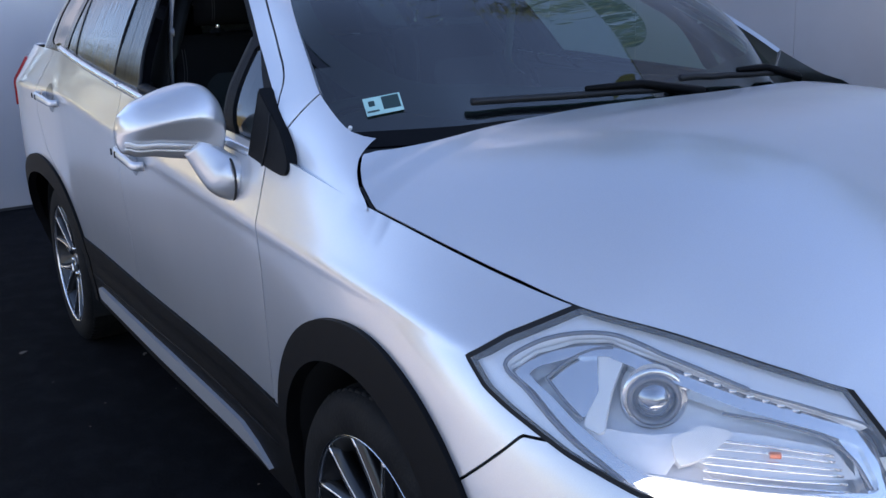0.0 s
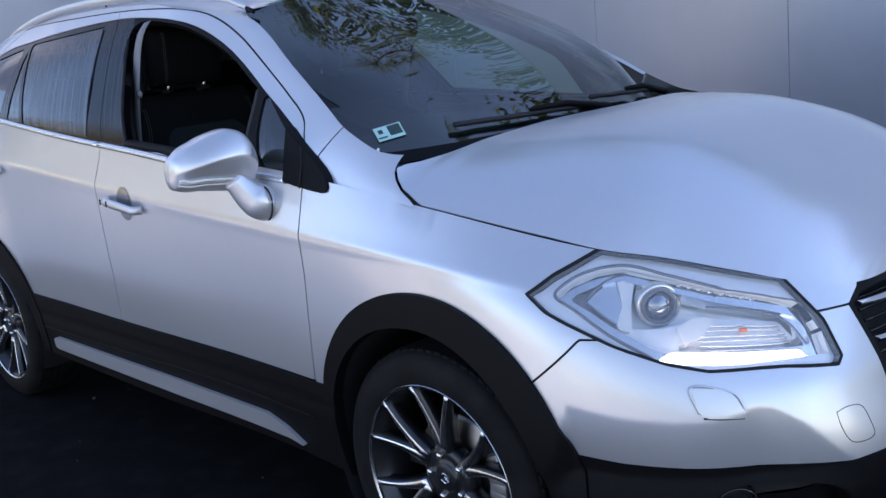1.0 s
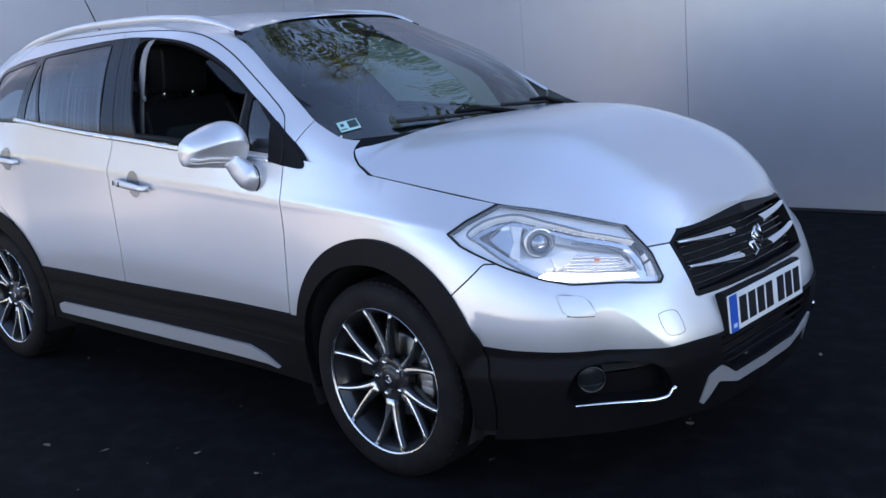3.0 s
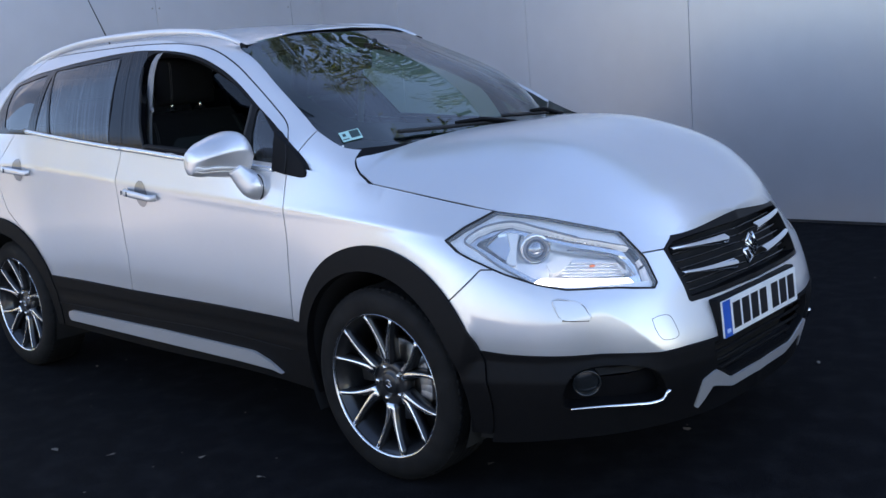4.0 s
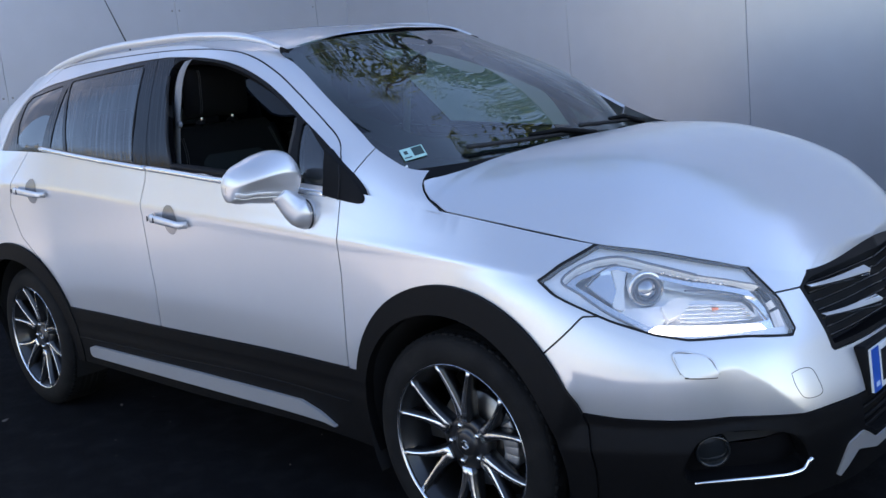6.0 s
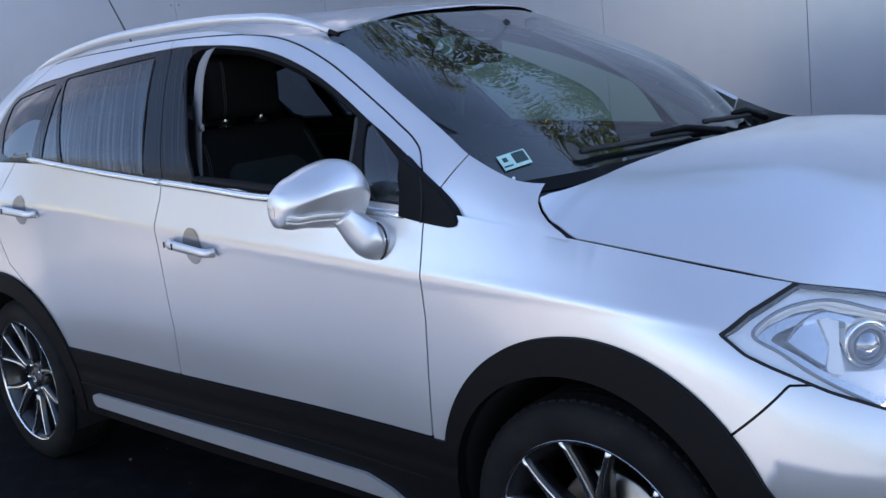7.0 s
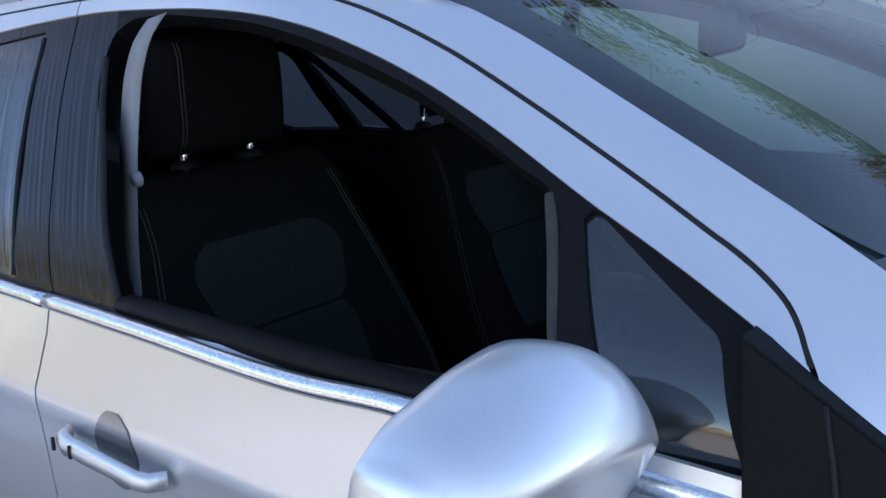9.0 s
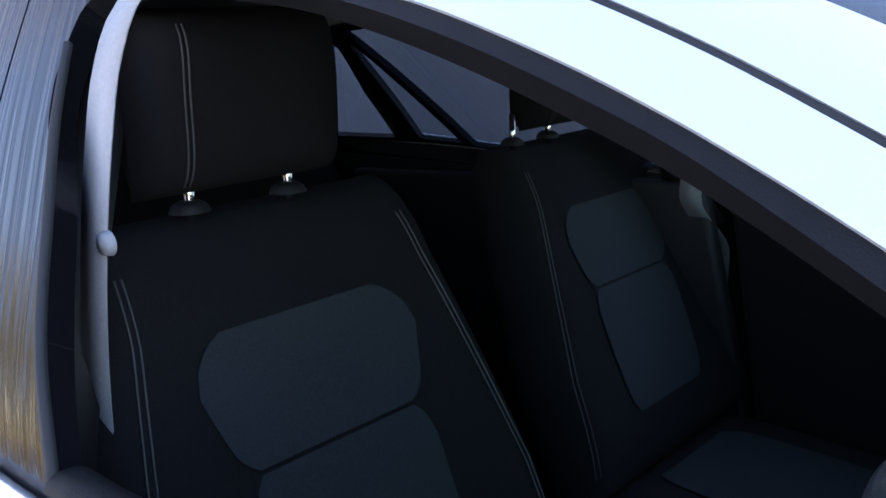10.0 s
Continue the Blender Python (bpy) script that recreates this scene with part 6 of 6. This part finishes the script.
# unseen hedge across the yard, added for its warm reflection in paint and glass
bm = bmesh.new()
rnd = random.Random(21)
vs, fs = [], []
for k in range(70000):
    x, h = rnd.uniform(-45, 45), rnd.random() ** 0.6
    if k % 2:
        top_z = 3.0 + 0.8 * math.sin(x * 0.5) + 0.7 * math.sin(x * 1.9 + 1) + 0.5 * math.sin(x * 4.3)
        c = Vector((x, -26 + rnd.gauss(0, 0.5), h * top_z))
    else:
        x = rnd.uniform(-26, -2)
        # the hump is sized so its gold reflection falls low in the rear windows
        top_z = 3.4 + 0.5 * math.sin(x * 0.9) + 0.9 * math.sin(x * 2.7 + 1) + 3.2 * math.exp(-((x + 8) / 2.4) ** 2) + rnd.gauss(0, 0.4)
        c = Vector((-16 + rnd.gauss(0, 0.6), x, h * top_z))
    a = Vector((rnd.uniform(-1, 1), rnd.uniform(-1, 1), rnd.uniform(-1, 1))).normalized() * rnd.uniform(0.06, 0.16)
    b = Vector((rnd.uniform(-1, 1), rnd.uniform(-1, 1), rnd.uniform(-1, 1))).normalized() * rnd.uniform(0.05, 0.12)
    i = len(vs)
    vs += [tuple(c - a), tuple(c + b), tuple(c + a), tuple(c - b)]
    fs.append((i, i + 1, i + 2, i + 3))
me = bpy.data.meshes.new("hedge")
me.from_pydata(vs, [], fs)
me.materials.append(HEDGE)
tagged(new("hedge", me), "long uneven hedge across the sunlit yard", "hedge", "", "stuff")
# blown leaf scraps and grit on the asphalt
rnd = random.Random(8)
vs, fs = [], []
for _ in range(150):
    c = Vector((rnd.uniform(-4, 3.4), rnd.uniform(-1.9, 3.6), 0.004))
    r, a0, k = rnd.choice((0.004, 0.005, 0.006, 0.007, 0.018)), rnd.uniform(0, 6.28), rnd.uniform(0.3, 0.7)
    i = len(vs)
    for j in range(6):
        u = 2 * math.pi * j / 6
        x, y = r * math.cos(u), r * k * math.sin(u)
        vs.append((c.x + x * math.cos(a0) - y * math.sin(a0), c.y + x * math.sin(a0) + y * math.cos(a0), c.z + rnd.uniform(0, r * 0.5)))
    fs.append(tuple(range(i, i + 6)))
me = bpy.data.meshes.new("leaf_litter")
me.from_pydata(vs, [], fs)
me.materials.append(material("dry_leaf", (0.13, 0.11, 0.09), 0.8, grain=0.5, scale=3))
tagged(new("leaf_litter", me), "small dry leaf scraps and grit scattered on asphalt", "leaf litter", "", "stuff")
